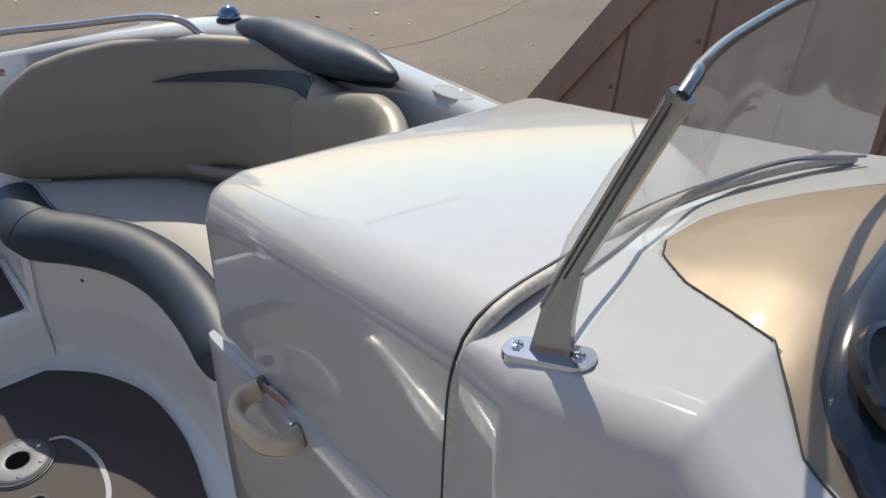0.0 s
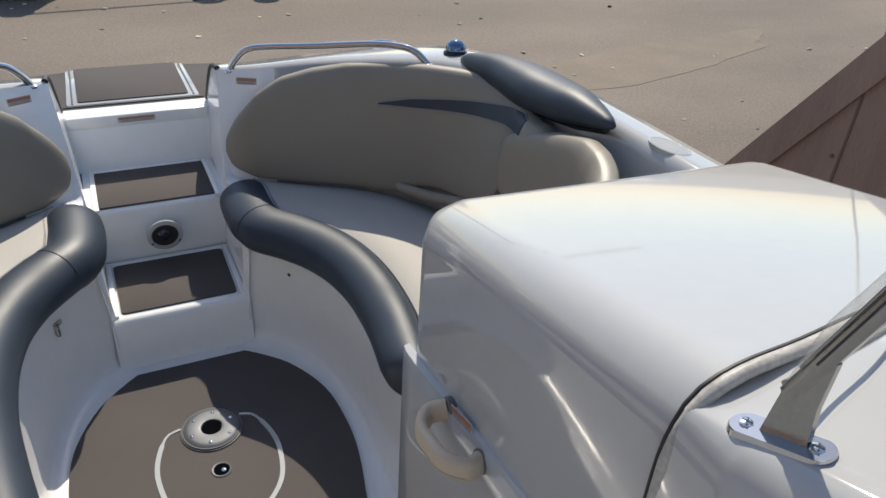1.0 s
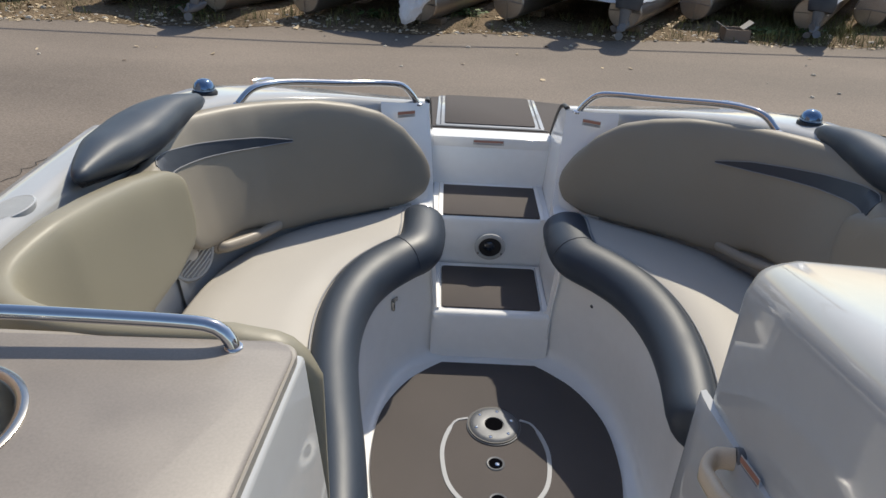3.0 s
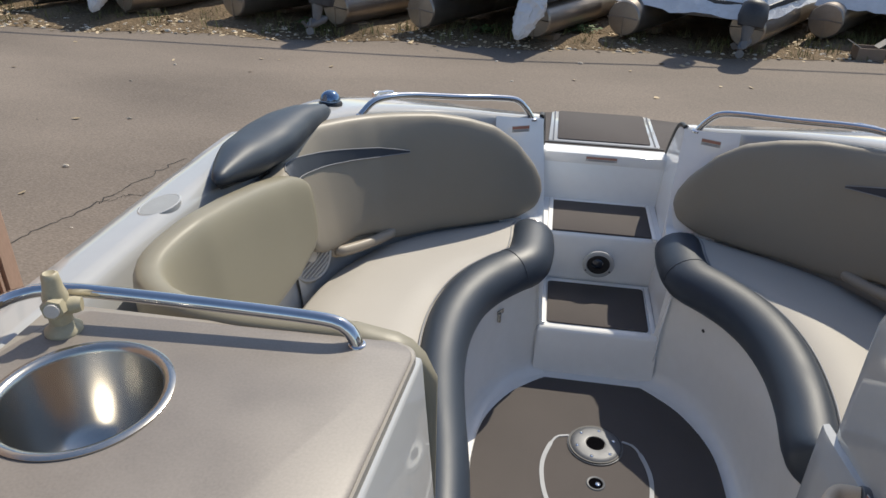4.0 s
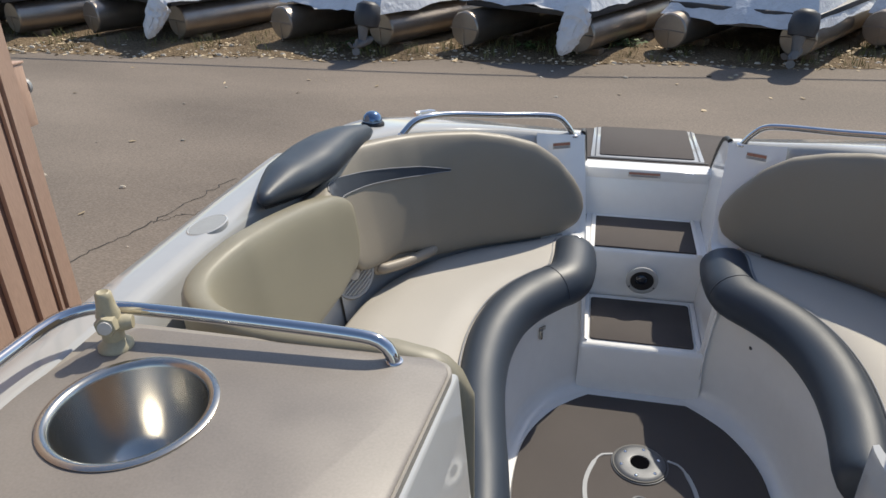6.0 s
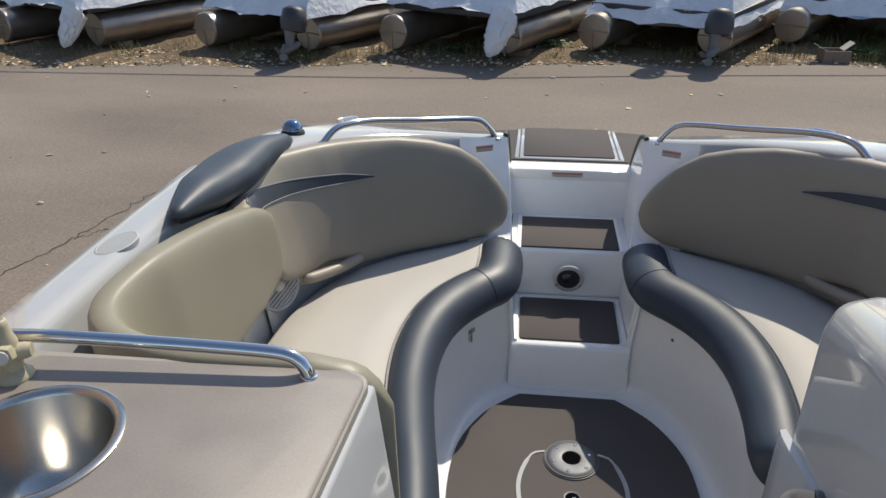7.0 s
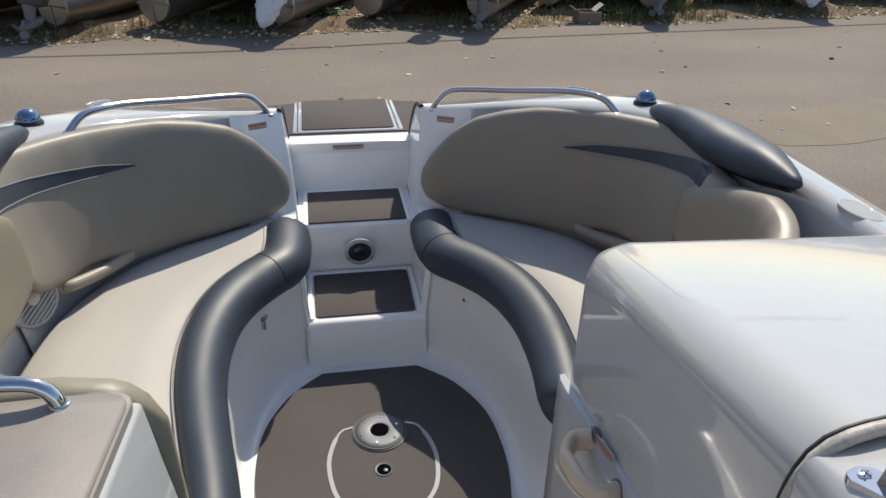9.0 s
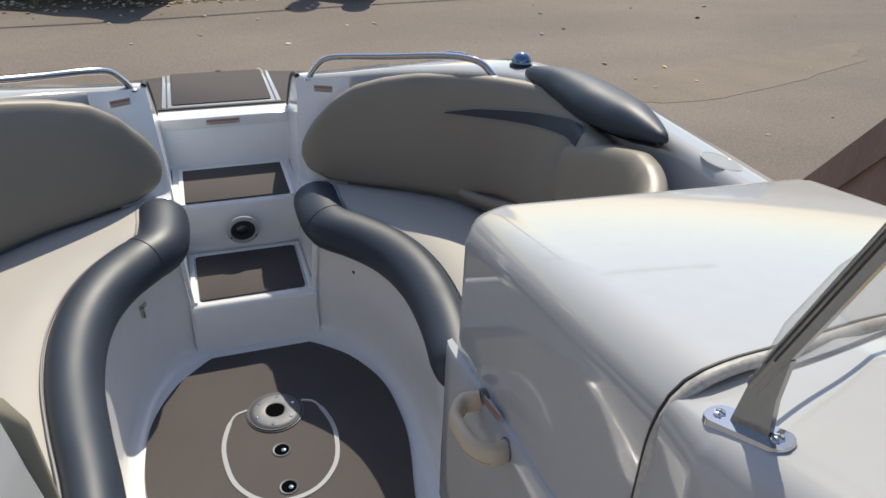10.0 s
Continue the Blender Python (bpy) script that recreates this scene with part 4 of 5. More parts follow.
prings = []
for i in range(13):
    u = 0.70 * (0.43 + 0.52 * i / 12) + 0.20
    w0 = interp(i / 12, [0, 0.08, 0.25, 1], [0.40, 0.20, 0.09, 0.05])
    lift = 0.016 * min(1, 0.25 + i / 2, 0.25 + (12 - i) / 2)
    ws_ = [w0 + (1.0 - w0) * k / 10 for k in range(11)]
    prings.append([dash_point(u, w0, -0.01)] + [dash_point(u, w, lift * (0.5 if k == 0 else 1)) for k, w in enumerate(ws_)] + [dash_point(u, 1.0, -0.01)])
gp = link("gauge_panel", *loft(prings), NAVY, hm, "glossy dark gauge panel", smooth=60)
for w in (0.20, 0.48, 0.76):
    c = dash_point(0.66, w, 0.014)
    n_ = (dash_point(0.66, w, 0) - dash_point(0.76, w, 0)).cross(V(1, 0, 0)).normalized()
    n_ = n_ if n_.z > 0 else -n_
    link("gauge_bezel", *lathe([(0.05, 0.0), (0.05, 0.010), (0.042, 0.014), (0.039, 0.008), (0.001, 0.007)], c, 32, n_), BLACK, gp)
    link("gauge_ring", *lathe([(0.050, 0.008), (0.0505, 0.0145), (0.045, 0.0155), (0.0445, 0.010)], c, 32, n_, caps=False), NAVY, gp)

# Windscreen.
ws = thing("windscreen", "curved clear acrylic windscreen in an aluminium frame", "windscreen")
P0, P1 = V(0.370, -1.494, 1.325), V(0.366, -1.579, 1.573)
ax = (P1 - P0).normalized()
sd = V(1, 0, 0)
fw = ax.cross(sd)
def bar_ring(p, w, d):
    return [p + sd * (w * a) + fw * (d * b) for a, b in ((-1, -0.5), (-0.6, -1), (0.6, -1), (1, -0.5), (1, 0.5), (0.6, 1), (-0.6, 1), (-1, 0.5))]
link("post", *loft([bar_ring(P0.lerp(P1, 0.06), 0.0055, 0.0085), bar_ring(P1, 0.0055, 0.0085)]), ALLOY, ws, smooth=30)
link("post_groove", *tube([P0.lerp(P1, 0.26) + V(-0.0058, 0.001, 0), P1 + V(-0.0058, 0.001, 0)], 0.0012, 6), DARKM, ws)
link("post_lip", *tube([P0.lerp(P1, 0.20) + V(-0.005, 0.008, 0.002), P1 + V(-0.005, 0.008, 0.002)], 0.0018, 8), ALLOY, ws)
link("joint_sleeve", *loft([bar_ring(P1 - ax * 0.006, 0.0066, 0.0095), bar_ring(P1 + ax * 0.006, 0.0066, 0.0095)]), ALLOY, ws, smooth=30)
topf = curve([P1 + ax * 0.005, (0.385, -1.577, 1.588), (0.424, -1.56, 1.583), (0.524, -1.53, 1.579), (0.687, -1.50, 1.578), (0.80, -1.485, 1.572), (1.0, -1.47, 1.56), (1.15, -1.52, 1.53)], 40)
link("top_frame", *tube(topf, 0.0055, 10), ALLOY, ws, smooth=80)
botf = curve([(0.372, -1.490, 1.345), (0.445, -1.479, 1.335), (0.521, -1.469, 1.334), (0.59, -1.455, 1.328), (0.68, -1.435, 1.315), (0.80, -1.415, 1.298), (1.0, -1.44, 1.29), (1.14, -1.50, 1.28)], 40)
rings = []
for a, b in zip(botf, topf):
    m1 = a.lerp(b, 0.35) + V(0.0, 0.016, 0)
    m2 = a.lerp(b, 0.7) + V(0.0, 0.016, 0)
    rings.append([a, m1, m2, b, b + V(0.004, -0.004, 0), m2 + V(0.004, -0.004, 0), m1 + V(0.004, -0.004, 0), a + V(0.004, -0.004, 0)])
g = link("pane", *loft(rings), GLASS, ws, smooth=60)
g.visible_shadow = False
link("edge_trim", *tube(botf, 0.003, 8), ALLOY, ws)
br = thing("windscreen_bracket", "chromed foot bracket with cross-head screws", "bracket")
A, B = V(0.360, -1.478, helm_top(0.360, -1.478)), V(0.377, -1.538, helm_top(0.377, -1.538))
t = (B - A).normalized()
o = V(t.y, -t.x, 0).normalized()
ring = []
for k in range(32):
    a = k * math.tau / 32
    c = B if math.cos(a) > 0 else A
    ring.append(c + t * (0.0165 * math.cos(a)) + o * (0.0165 * math.sin(a)) + V(0, 0, 0.165 * o.x - 0.257 * o.y) * 0.0165 * math.sin(a))
mid_ = A.lerp(B, 0.5)
link("plate", *loft([[p - V(0, 0, 0.02) for p in ring], [p + V(0, 0, 0.003) for p in ring], [mid_ + (p - mid_) * 0.975 + V(0, 0, 0.005) for p in ring]]), STEEL, br, smooth=40)
link("web", *loft([[A.lerp(B, u) + V(dx, 0, 0.004) for u, dx in ((0.22, -0.003), (0.88, -0.003), (0.88, 0.003), (0.22, 0.003))], [P0.lerp(P1, 0.10) + V(dx, dy, 0.0) for dy, dx in ((0.008, -0.003), (-0.026, -0.003), (-0.026, 0.003), (0.008, 0.003))], [P0.lerp(P1, 0.30) + V(dx, dy, 0.0) for dy, dx in ((0.006, -0.003), (-0.010, -0.003), (-0.010, 0.003), (0.006, 0.003))]]), ALLOY, br, smooth=30)
for c in (A, B):
    sc_ = link("screw", *lathe([(0.0075, 0.002), (0.007, 0.006), (0.004, 0.0075), (0.001, 0.0077)], c, 18), CHROME, br, smooth=50)
    for r_ in (0.6, 0.6 + math.pi / 2):
        part("slot", block((0.010, 0.0016, 0.001), c + V(0, 0, 0.0078), 0, turn=Matrix.Rotation(r_, 4, "Z")), DARKM, sc_, smooth=0)

# Tan handle on the hood's inner face, and the sticker over it.
gh = thing("boarding_handle", "tan padded grab handle on the white console side", "grab handle")
p0, p1 = V(0.346, -0.930, 0.815), V(0.340, -1.070, 0.822)
path = curve([p0, p0 + V(-0.035, 0.012, -0.012), p0 + V(-0.062, -0.02, -0.016), p0.lerp(p1, 0.5) + V(-0.064, 0, -0.006), p1 + V(-0.062, 0.02, 0.006), p1 + V(-0.035, -0.01, 0.006), p1], 34)
rings = []
for i, p in enumerate(path):
    t = (path[min(i + 1, 34)] - path[max(i - 1, 0)]).normalized()
    a = V(0, -0.24, -0.97)
    a = (a - t * a.dot(t)).normalized()
    b = t.cross(a)
    rings.append([p + a * (0.0215 * math.copysign(abs(math.cos(w)) ** 0.7, math.cos(w))) + b * (0.0125 * math.copysign(abs(math.sin(w)) ** 0.7, math.sin(w))) for w in (k * math.tau / 16 for k in range(16))])
link("grip", *loft(rings), TAN, gh, smooth=70)
for q, d in ((p0, V(-1, 0.1, 0)), (p1, V(-1, -0.1, 0))):
    link("cuff", *lathe([(0.0235, -0.012), (0.0235, 0.002), (0.021, 0.004)], q, 16, d), GREYM, gh)
link("inlay_seam", *tube([r[13] for r in rings[5:30]], 0.0014, 6), KHAKI, gh)
sticker((0.345, -0.985, 0.838), 0.08, 0.026, (-1, 0.0, 0.02), V(0, 0.25, 1), "red and white warning sticker above the handle")

# ---- building corner, brown sheet metal, to port ----
bd = thing("shed_corner", "brown ribbed sheet-metal shed corner with shade painted into its rib recesses", "building")
BX, BY = -2.50, 0.47
lean = Matrix.Translation((BX, BY, GROUND)) @ Matrix.Rotation(radians(-3.0), 4, V(0.62, 0.78, 0))
# Ribs run along the wall line, away from the boat.
w = V(0.05, -1.0, 0).normalized()
nrm = V(1.0, 0.05, 0)
prof = [(0, 0), (0.13, 0), (0.13, -0.028), (0.165, -0.028), (0.165, -0.006), (0.19, -0.006), (0.19, -0.03), (0.25, -0.03), (0.25, 0.0), (0.40, 0.0), (0.40, -0.03), (0.47, -0.03), (0.47, 0.0), (0.62, 0), (0.62, -0.03), (0.69, -0.03), (0.69, 0), (0.84, 0), (0.84, -0.03), (0.9, -0.03), (0.9, 0), (1.6, 0), (4.0, 0), (4.0, -2.5), (0.0, -2.5)]
prof = [(a * 0.62, b * 0.8) for a, b in prof[:21]] + prof[21:]
pts = [w * a + nrm * b for a, b in prof]
me_v, me_f = loft([[lean @ p for p in pts], [lean @ (p + V(0, 0, 4.2)) for p in pts]], True, True)
link("wall", me_v, me_f, SIDING, bd, smooth=0)
# Darker strips on the recess floors paint in the shade between the ribs.
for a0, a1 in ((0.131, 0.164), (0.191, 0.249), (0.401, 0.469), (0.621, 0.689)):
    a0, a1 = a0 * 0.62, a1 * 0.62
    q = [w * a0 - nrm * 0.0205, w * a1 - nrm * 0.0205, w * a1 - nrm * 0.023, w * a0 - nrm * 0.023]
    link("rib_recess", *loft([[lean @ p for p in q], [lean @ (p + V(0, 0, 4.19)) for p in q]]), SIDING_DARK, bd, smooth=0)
mb = thing("meter_box", "brown metal electrical box on the shed corner", "electrical box")
bx = lean @ Matrix.Translation(V(0, 0, 1.98) - w * 0.035 + nrm * -0.05)
part("box", block((0.06, 0.09, 0.26), (0, 0, 0), 0.006, turn=Matrix()), SIDING, mb).matrix_world = bx @ Matrix.Rotation(math.atan2(-w.x, w.y), 4, "Z")
part("lid", block((0.07, 0.10, 0.010), (0, 0, 0.135), 0.003), SIDING, mb).matrix_world = bx @ Matrix.Rotation(math.atan2(-w.x, w.y), 4, "Z")
c = bx @ V(0, 0, 0.03) - w * 0.045
link("meter", *lathe([(0.035, 0.0), (0.035, 0.018), (0.024, 0.03), (0.001, 0.034)], c, 20, -w), GREYP, mb)

# ---- raked brown panel, to starboard ----
pn = thing("raked_panel", "weathered brown sheet-metal wall panel with a raked edge", "wall panel")
PX = 3.0
rk = lambda y: 0.18 - 1.42 * (y - 0.80)
edge0 = [(0.80 + 1.13 / 1.42, GROUND), (0.80, 0.18), (0.315, 0.87), (-0.55, 2.10)]
body_ = edge0 + [(-6.0, 2.10), (-6.0, GROUND)]
me_v, me_f = loft([[V(PX, y, z) for y, z in body_], [V(PX + 0.12, y, z) for y, z in body_]])
link("panel", me_v, me_f, PANEL, pn, smooth=0)
trim = [(y, z) for y, z in edge0] + [(y - 0.15, z - 0.05) for y, z in reversed(edge0)]
me_v, me_f = loft([[V(PX - 0.022, y, z) for y, z in trim], [V(PX + 0.13, y, z) for y, z in trim]])
link("edge_trim", me_v, me_f, PANEL, pn, smooth=0)
for y in (0.30, -0.12, -0.54, -0.96, -1.38):
    part("batten_joint", block((0.006, 0.012, 3.0), (PX - 0.002, y - 0.1, 0.55), 0), SIDING_DARK, pn, smooth=0)
    for z in (-0.6, -0.25, 0.1, 0.45, 0.8, 1.15):
        if z < rk(y) - 0.35:
            link("screw", *lathe([(0.011, 0.0), (0.011, 0.006), (0.006, 0.009)], (PX, y - 0.06, z), 10, (-1, 0, 0)), SIDING_DARK, pn)

# ---- stored pontoon boats across the yard ----
def shroud(x0, x1, y0, y1, z0, z1, seed, hem=0.1):
    """A draped, creased wrap, closed on top, with a ragged hem."""
    r = random.Random(seed)
    around = []
    for k in range(72):
        u = k / 72
        c = [(x0, y0), (x1, y0), (x1, y1), (x0, y1)]
        q = u * 4
        a, b = c[int(q)], c[(int(q) + 1) % 4]
        around.append(V(a[0] + (b[0] - a[0]) * (q % 1), a[1] + (b[1] - a[1]) * (q % 1), 0))
    mid = V((x0 + x1) / 2, (y0 + y1) / 2, 0)
    rings = []
    for j in range(9):
        t = j / 8
        ring = []
        for k, p in enumerate(around):
            z = z0 + (z1 - z0) * t
            out = (p - mid).normalized()
            wv = 0.07 * noise.noise(V(p.x * 2.4, p.y * 2.4, z * 1.3 + seed)) + 0.05 * noise.noise(V(p.x * 7, p.y * 7, z * 3 + seed))
            sink = 0.88 * (z - z0)
            zz = z + (hem * (noise.noise(V(p.x * 1.3, p.y * 1.3, seed)) + 0.5 * noise.noise(V(p.x * 5, p.y * 5, seed))) if j == 0 else 0.02 * wv)
            ring.append(V(p.x, p.y, zz) + out * (wv - sink))
        rings.append(ring)
    return loft(rings)


def pontoon_boat(x, y, turn, seed, motor_wrapped, wrap_low):
    r = random.Random(seed)
    pb = thing("pontoon_boat", "stored pontoon boat with aluminium tubes under white shrink wrap", "pontoon boat", group="stored pontoon boats", at=(x, y, GROUND))
    m = Matrix.Translation((x, y, GROUND)) @ Matrix.Rotation(radians(turn), 4, "Z")
    def put(nm, vf, mat, smooth=60):
        v, f = vf
        return child(link(nm, [m @ p for p in v], f, mat, smooth=smooth), pb)
    for dx, back_ in ((0.0, 0.0), (1.9, 0.7)):
        rad = 0.30
        prof = [(0.001, 0.0), (rad * 0.93, 0.012), (rad, 0.04), (rad, 2.0), (rad * 1.012, 2.01), (rad * 1.012, 2.05), (rad, 2.06), (rad, 5.6), (rad * 0.8, 6.2), (rad * 0.3, 6.6)]
        t_ = put("tube", lathe(prof, (dx, back_, 0.42), 32, (0, 1, 0.0)), TUBE, 35)
        t2 = put("weld_seam", join(tube([V(dx - 0.3, back_ - 0.004, 0.42), V(dx, back_ - 0.006, 0.44), V(dx + 0.3, back_ - 0.004, 0.42)], 0.008, 6), tube([V(dx, back_ - 0.005, 0.13), V(dx, back_ - 0.006, 0.44)], 0.008, 6)), TUBE)
        put("keel_strip", tube([V(dx, back_, 0.115), V(dx, 5.5, 0.115)], 0.02, 6), TUBE)
        for yy in (1.2, 3.6):
            b_ = part("support_block", block((0.42, 0.22, 0.13), m @ V(dx, yy, 0.065), 0.01, turn=Matrix.Rotation(radians(turn), 4, "Z")), WOOD)
            child(b_, pb)
    child(part("deck", block((2.5, 5.9, 0.10), m @ V(0.97, 3.4, 0.80), 0.01, turn=Matrix.Rotation(radians(turn), 4, "Z")), DARKM), pb)
    put("shrink_wrap", shroud(-0.32, 2.28, 0.28, 6.4, wrap_low, 1.75, seed, 0.10), WRAP, 50)
    # Outboard on the transom.
    mx = 2.1
    if motor_wrapped:
        rings = []
        for j in range(12):
            t = j / 11
            p = V(mx - 0.10 * t, 0.30 - 0.32 * t, 0.80 - 0.55 * t)
            rr = interp(t, [0, 0.3, 0.6, 0.85, 1], [0.24, 0.22, 0.18, 0.13, 0.05])
            rings.append([p + V(math.cos(a) * rr * (1 + 0.32 * noise.noise(V(math.cos(a) * 2.6, math.sin(a) * 2.6, j * 0.6 + seed)) + 0.25 * noise.noise(V(math.cos(a) * 7, math.sin(a) * 7, j * 1.4 + seed))), -math.sin(a) * rr * 0.4 * (1 + 0.5 * noise.noise(V(a * 2, j * 0.9, seed))), math.sin(a) * rr * 0.85) for a in (k * math.tau / 28 for k in range(28))])
        put("wrapped_outboard", loft(rings), WRAP, 22)
    else:
        put("outboard_cowl", lathe([(0.05, -0.18), (0.20, -0.14), (0.23, 0.0), (0.20, 0.20), (0.10, 0.26)], (mx, 0.20, 0.70), 18, (0, 0.25, 1)), DARKM)
        put("outboard_leg", tube([V(mx, 0.15, 0.80), V(mx, 0.10, 0.60), V(mx, 0.06, 0.42), V(mx, 0.04, 0.30)], 0.11, 12, [1.2, 1.0, 0.7, 0.55]), GREYM)
        put("gearcase", lathe([(0.001, -0.24), (0.05, -0.18), (0.075, 0.0), (0.07, 0.16), (0.04, 0.24)], (mx, 0.04, 0.30), 16, (0, 1, 0.15)), GREYM)
        for k in range(3):
            a = k * math.tau / 3 + seed
            bl = V(math.cos(a), 0, math.sin(a))
            put("propeller_blade", loft([[V(mx, -0.16, 0.27) + bl * q + V(0, dy, 0) + V(-bl.z, 0, bl.x) * (wd * sgn) for sgn, dy in ((-1, -0.03), (1, 0.03), (1, 0.04), (-1, -0.02))] for q, wd in ((0.03, 0.03), (0.08, 0.06), (0.12, 0.05), (0.15, 0.02))]), GREYM)
    return pb


for x, y, tn, sd_, mw, low in ((-13.8, 10.75, -24, 1, False, 0.86), (-10.25, 10.95, -26, 2, True, 0.82), (-6.15, 10.85, -27, 3, False, 0.74), (-2.65, 10.80, -27, 4, True, 0.86), (0.88, 11.15, -30, 5, False, 0.62), (4.45, 11.95, -33, 6, False, 0.66), (7.9, 12.2, -34, 7, True, 0.72), (11.4, 12.6, -34, 8, False, 0.8)):
    pontoon_boat(x, y + 0.12, tn, sd_, mw, low)

# ---- litter, weeds, cracks ----
rnd = random.Random(7)


def scatter(name, label, cat, mat, places, make):
    verts, faces = [], []
    for p in places:
        v, f = make(p)
        o = len(verts)
        verts += v
        faces += [tuple(i + o for i in q) for q in f]
    me = bpy.data.meshes.new(name)
    me.from_pydata([tuple(v) for v in verts], [], faces)
    ob = finish(name, me, mat, None, "", 0)
    return tagged(ob, label, cat, kind="stuff")


def pebble(p):
    r = rnd.uniform(0.012, 0.045) * (1.6 if rnd.random() < 0.08 else 1)
    a0 = rnd.random() * 6
    ring = lambda k, z: [p + V(math.cos(a0 + i * math.tau / 6) * r * k * rnd.uniform(0.75, 1.2), math.sin(a0 + i * math.tau / 6) * r * 0.7 * k * rnd.uniform(0.75, 1.2), z * r) for i in range(6)]
    return loft([ring(0.9, -0.1), ring(1, 0.3), ring(0.5, 0.65)])


def flake(p):
    r = rnd.uniform(0.025, 0.06)
    a = rnd.random() * 6
    d, e = V(math.cos(a), math.sin(a), rnd.uniform(-0.2, 0.4)) * r, V(-math.sin(a), math.cos(a), rnd.uniform(-0.2, 0.5)) * r * 0.55
    q = p + V(0, 0, 0.012)
    return [q - d, q - d * 0.3 + e, q + d * 0.5 + e * 0.8, q + d, q + d * 0.4 - e, q - d * 0.4 - e * 0.8], [(0, 1, 2, 3), (0, 3, 4, 5)]


def blade(p):
    h = rnd.uniform(0.05, 0.28)
    a = rnd.random() * 6
    d = V(math.cos(a), math.sin(a), 0)
    w = V(-d.y, d.x, 0) * 0.006
    return [p - w, p + w, p + d * h * 0.25 + V(0, 0, h * 0.6) + w * 0.7, p + d * h * 0.25 + V(0, 0, h * 0.6) - w * 0.7, p + d * h * 0.6 + V(0, 0, h)], [(0, 1, 2, 3), (3, 2, 4)]


def verge(n, lo, hi):
    out = []
    for _ in range(n):
        x = rnd.uniform(-14, 15)
        d = rnd.uniform(lo, hi)
        out.append(V(x, edge_y(x) + d, GROUND + 0.03 * min(max(d, 0), 1)))
    return out


scatter("verge_stones", "pale stones along the dirt verge", "stones", STONE, verge(700, -0.05, 0.9), pebble)
scatter("verge_leaves", "dry brown leaves littering the dirt verge", "leaves", LEAF, verge(2600, -0.15, 1.5), flake)
tufts = []
for _ in range(150):
    x, d = rnd.uniform(-14, 15), rnd.uniform(0.1, 1.6)
    c = V(x, edge_y(x) + d, GROUND)
    tufts += [c + V(rnd.gauss(0, 0.09), rnd.gauss(0, 0.09), 0) for _ in range(22)]
for _ in range(70):
    x, d = rnd.uniform(4.9, 8.2), rnd.uniform(0.05, 3.0)
    c = V(x, edge_y(x) + d, GROUND)
    tufts += [c + V(rnd.gauss(0, 0.12), rnd.gauss(0, 0.12), 0) for _ in range(40)]
scatter("grass_tufts", "dry yellow-green grass tufts in the dirt verge", "grass", GRASS, tufts, blade)
weeds = []
for x0, d0 in ((-1.5, 0.9), (0.2, 1.2), (-4.6, 0.8), (5.6, 0.5), (6.4, 0.7)):
    c = V(x0, edge_y(x0) + d0, GROUND + 0.05)
    weeds += [c + V(rnd.gauss(0, 0.18), rnd.gauss(0, 0.12), rnd.uniform(0, 0.12)) for _ in range(120)]
scatter("green_weeds", "low green weeds at the edge of the verge", "weeds", WEED, weeds, flake)
litter = [V(rnd.uniform(-9, 10), rnd.uniform(2.0, 10.2), GROUND + 0.001) for _ in range(45)]
scatter("yard_leaves", "a few dry leaves scattered over the asphalt", "leaves", LEAF, litter, flake)
scatter("yard_stones", "small pale stones scattered over the asphalt", "stones", STONE, [V(rnd.uniform(-9, 11), rnd.uniform(1.8, 10.2), GROUND) for _ in range(45)], pebble)

# Long crack in the asphalt.
def crack(points, width, seed):
    r = random.Random(seed)
    line = [p + V(r.gauss(0, 0.018), r.gauss(0, 0.018), 0) for p in curve([(x, y, GROUND + 0.003) for x, y in points], 46)]
    verts, faces = [], []
    for i, p in enumerate(line):
        t = (line[min(i + 1, 46)] - line[max(i - 1, 0)]).normalized()
        a = V(-t.y, t.x, 0) * width * r.uniform(0.35, 1.0)
        verts += [p - a, p + a]
        if i:
            faces.append((2 * i - 2, 2 * i - 1, 2 * i + 1, 2 * i))
    return verts, faces


ck = thing("asphalt_cracks", "thin dark branching cracks in the asphalt", "crack", kind="structure")
link("crack", *crack([(-4.55, 1.9), (-4.37, 2.53), (-4.16, 3.26), (-3.96, 4.14), (-3.88, 4.5)], 0.010, 1), TAR, ck, smooth=0)
link("crack", *crack([(-4.15, 3.3), (-3.95, 3.5), (-3.75, 3.62), (-3.4, 3.9)], 0.006, 2), TAR, ck, smooth=0)
link("crack", *crack([(-3.6, 3.4), (-3.7, 3.9), (-3.8, 4.4)], 0.005, 3), TAR, ck, smooth=0)
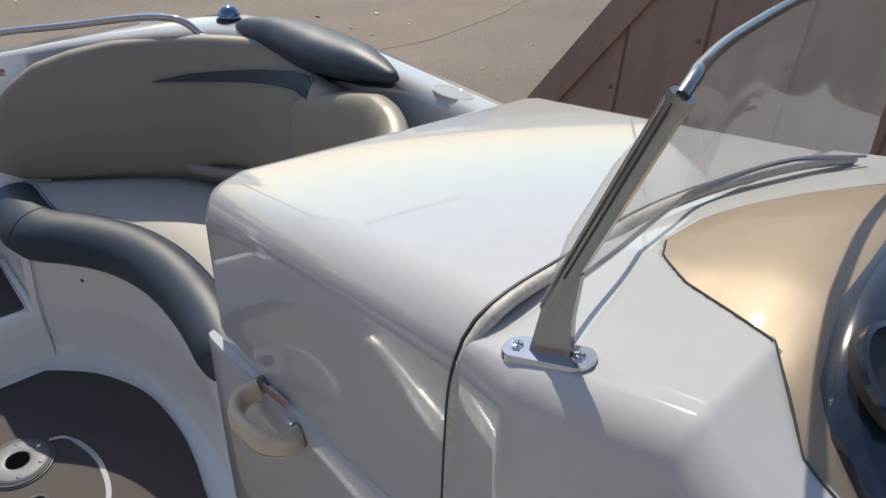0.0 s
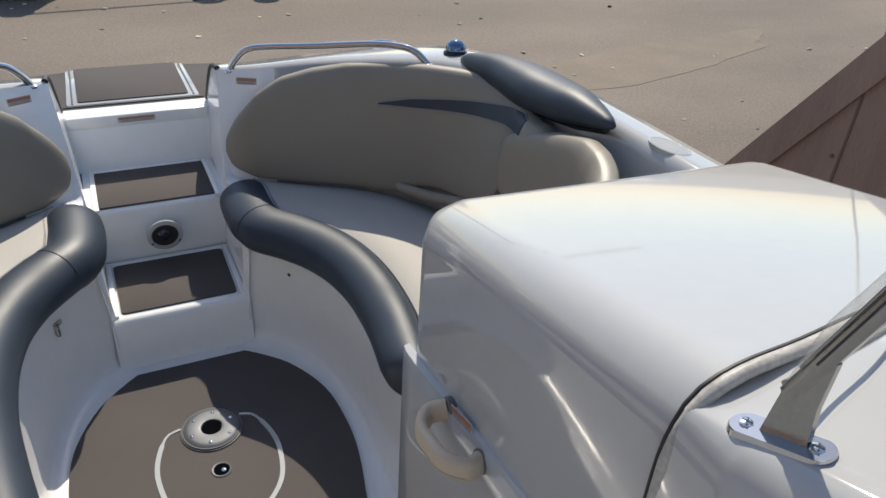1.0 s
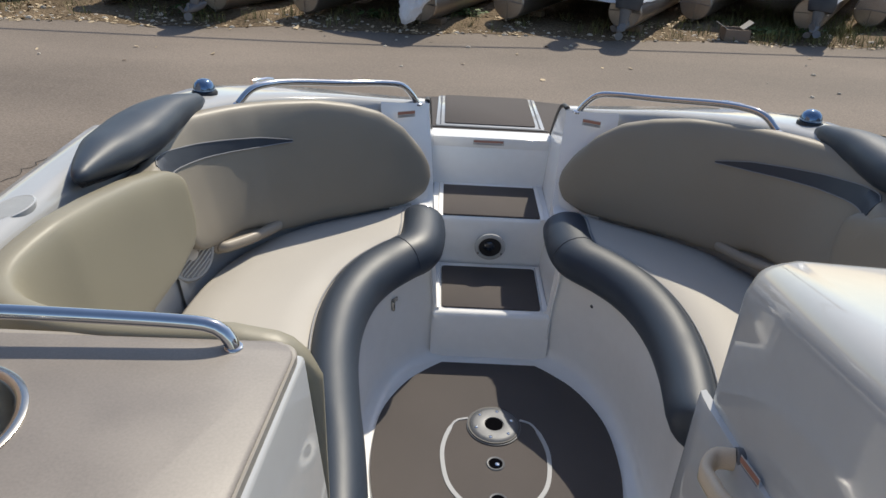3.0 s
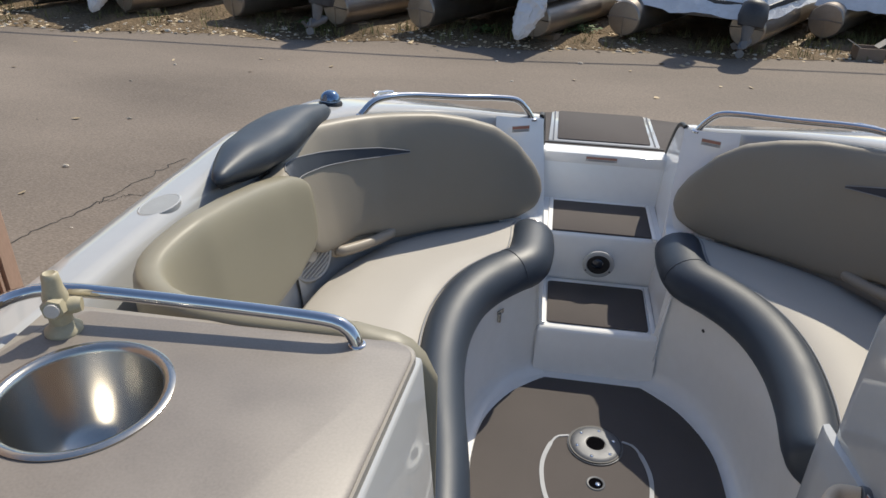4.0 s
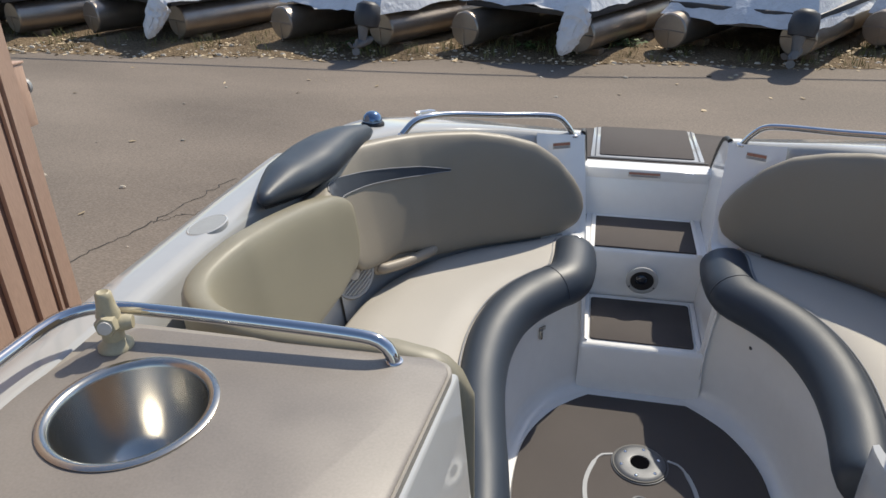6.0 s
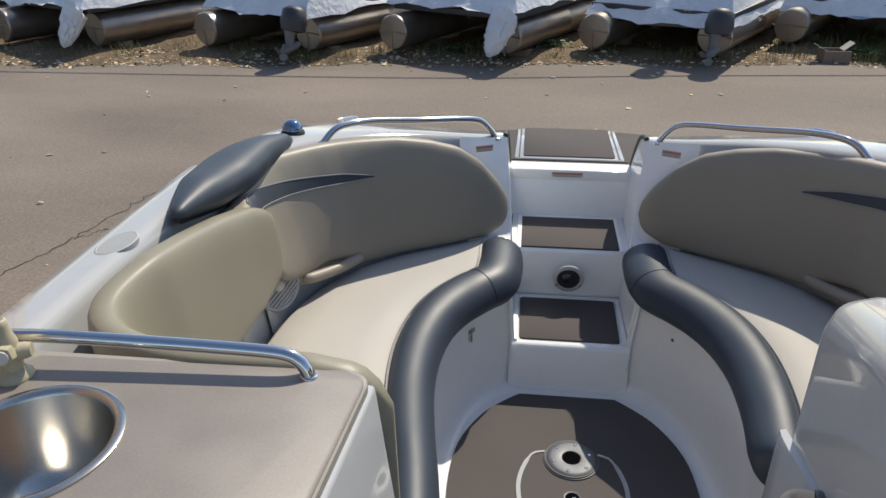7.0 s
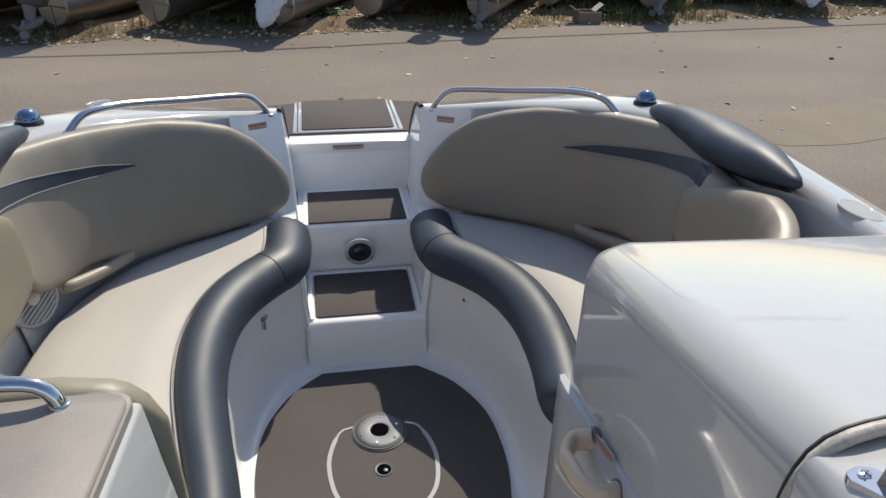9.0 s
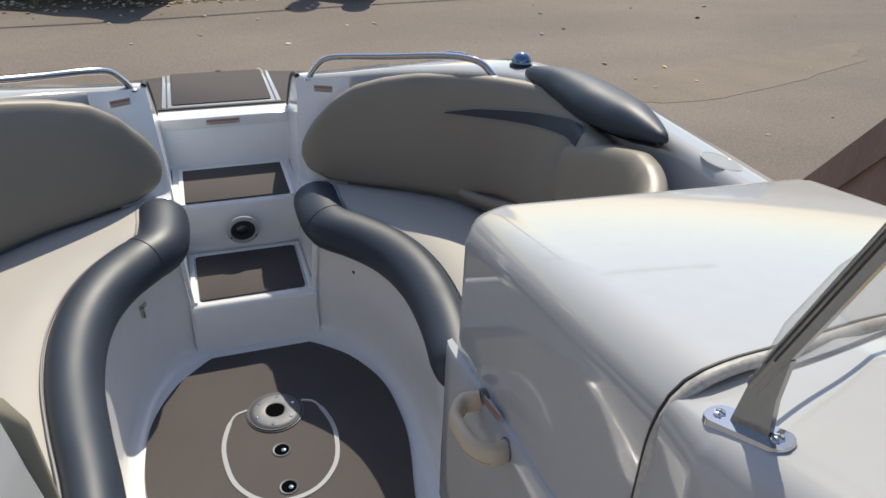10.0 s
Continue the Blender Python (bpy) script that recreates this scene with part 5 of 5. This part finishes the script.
# Sandy drift on the asphalt to starboard.
sv = []
for i in range(40):
    a = i * math.tau / 40
    k = 1 + 0.25 * noise.noise(V(math.cos(a) * 1.5, math.sin(a) * 1.5, 2)) + 0.1 * noise.noise(V(math.cos(a) * 5, math.sin(a) * 5, 4))
    q = V(2.6 * math.cos(a) * k, 0.55 * math.sin(a) * k, 0)
    q.rotate(Euler((0, 0, radians(14))))
    sv.append(q + V(6.9, 5.55, GROUND + 0.004))
tagged(link("sand_drift", sv, [tuple(range(40))], SAND, smooth=0), "pale sandy drift on the asphalt", "sand", kind="structure")

# Open carton at the verge.
ct = thing("open_carton", "open brown cardboard carton on the verge", "carton", at=(4.95, 11.15, GROUND))
for nm, sz, at in (("wall", (0.44, 0.02, 0.20), (0, -0.15, 0.10)), ("wall", (0.44, 0.02, 0.20), (0, 0.15, 0.10)), ("wall", (0.02, 0.30, 0.20), (-0.21, 0, 0.10)), ("wall", (0.02, 0.30, 0.20), (0.21, 0, 0.10)), ("base", (0.42, 0.28, 0.01), (0, 0, 0.005))):
    child(part(nm, block(sz, V(*at) + ct.location, 0), CARD, smooth=0), ct)
child(part("flap", block((0.20, 0.22, 0.012), V(-0.24, 0, 0.235) + ct.location, 0, turn=Matrix.Rotation(0.5, 4, "Y")), CONCRETE, smooth=0), ct)
child(part("flap", block((0.20, 0.22, 0.012), V(0.20, 0.05, 0.255) + ct.location, 0, turn=Matrix.Rotation(-0.7, 4, "Y")), CONCRETE, smooth=0), ct)

# Utility pole and cable beyond the boats, whose shadows fall on the yard.
H_ = 5.2
PB = V(1.66 + SUN.x / SUN.z * H_, 9.87 + SUN.y / SUN.z * H_, GROUND)
up_ = thing("utility_pole", "tall weathered timber utility pole with a lamp head", "utility pole", at=PB)
child(link("pole", *lathe([(0.17, 0.0), (0.16, 2.0), (0.14, H_ - 0.15)], PB, 16), WOOD), up_)
child(link("lamp_head", *lathe([(0.14, H_ - 0.42), (0.24, H_ - 0.34), (0.24, H_ + 0.02), (0.16, H_ + 0.14), (0.001, H_ + 0.16)], PB, 18), GREYM), up_)
cb_ = thing("overhead_cable", "thin overhead cable strung from the utility pole", "cable")
sh_ = V(SUN.x / SUN.z * H_, SUN.y / SUN.z * H_, H_ + GROUND)
link("cable", *tube(curve([V(-16, 9.15, 0) + sh_, V(-10.1, 9.2, 0) + sh_, V(-2.2, 9.36, 0) + sh_, V(1.66, 9.80, 0) + sh_, V(4.0, 10.04, 0) + sh_, V(12, 10.7, 0) + sh_], 40), 0.03, 6), BLACK, cb_)
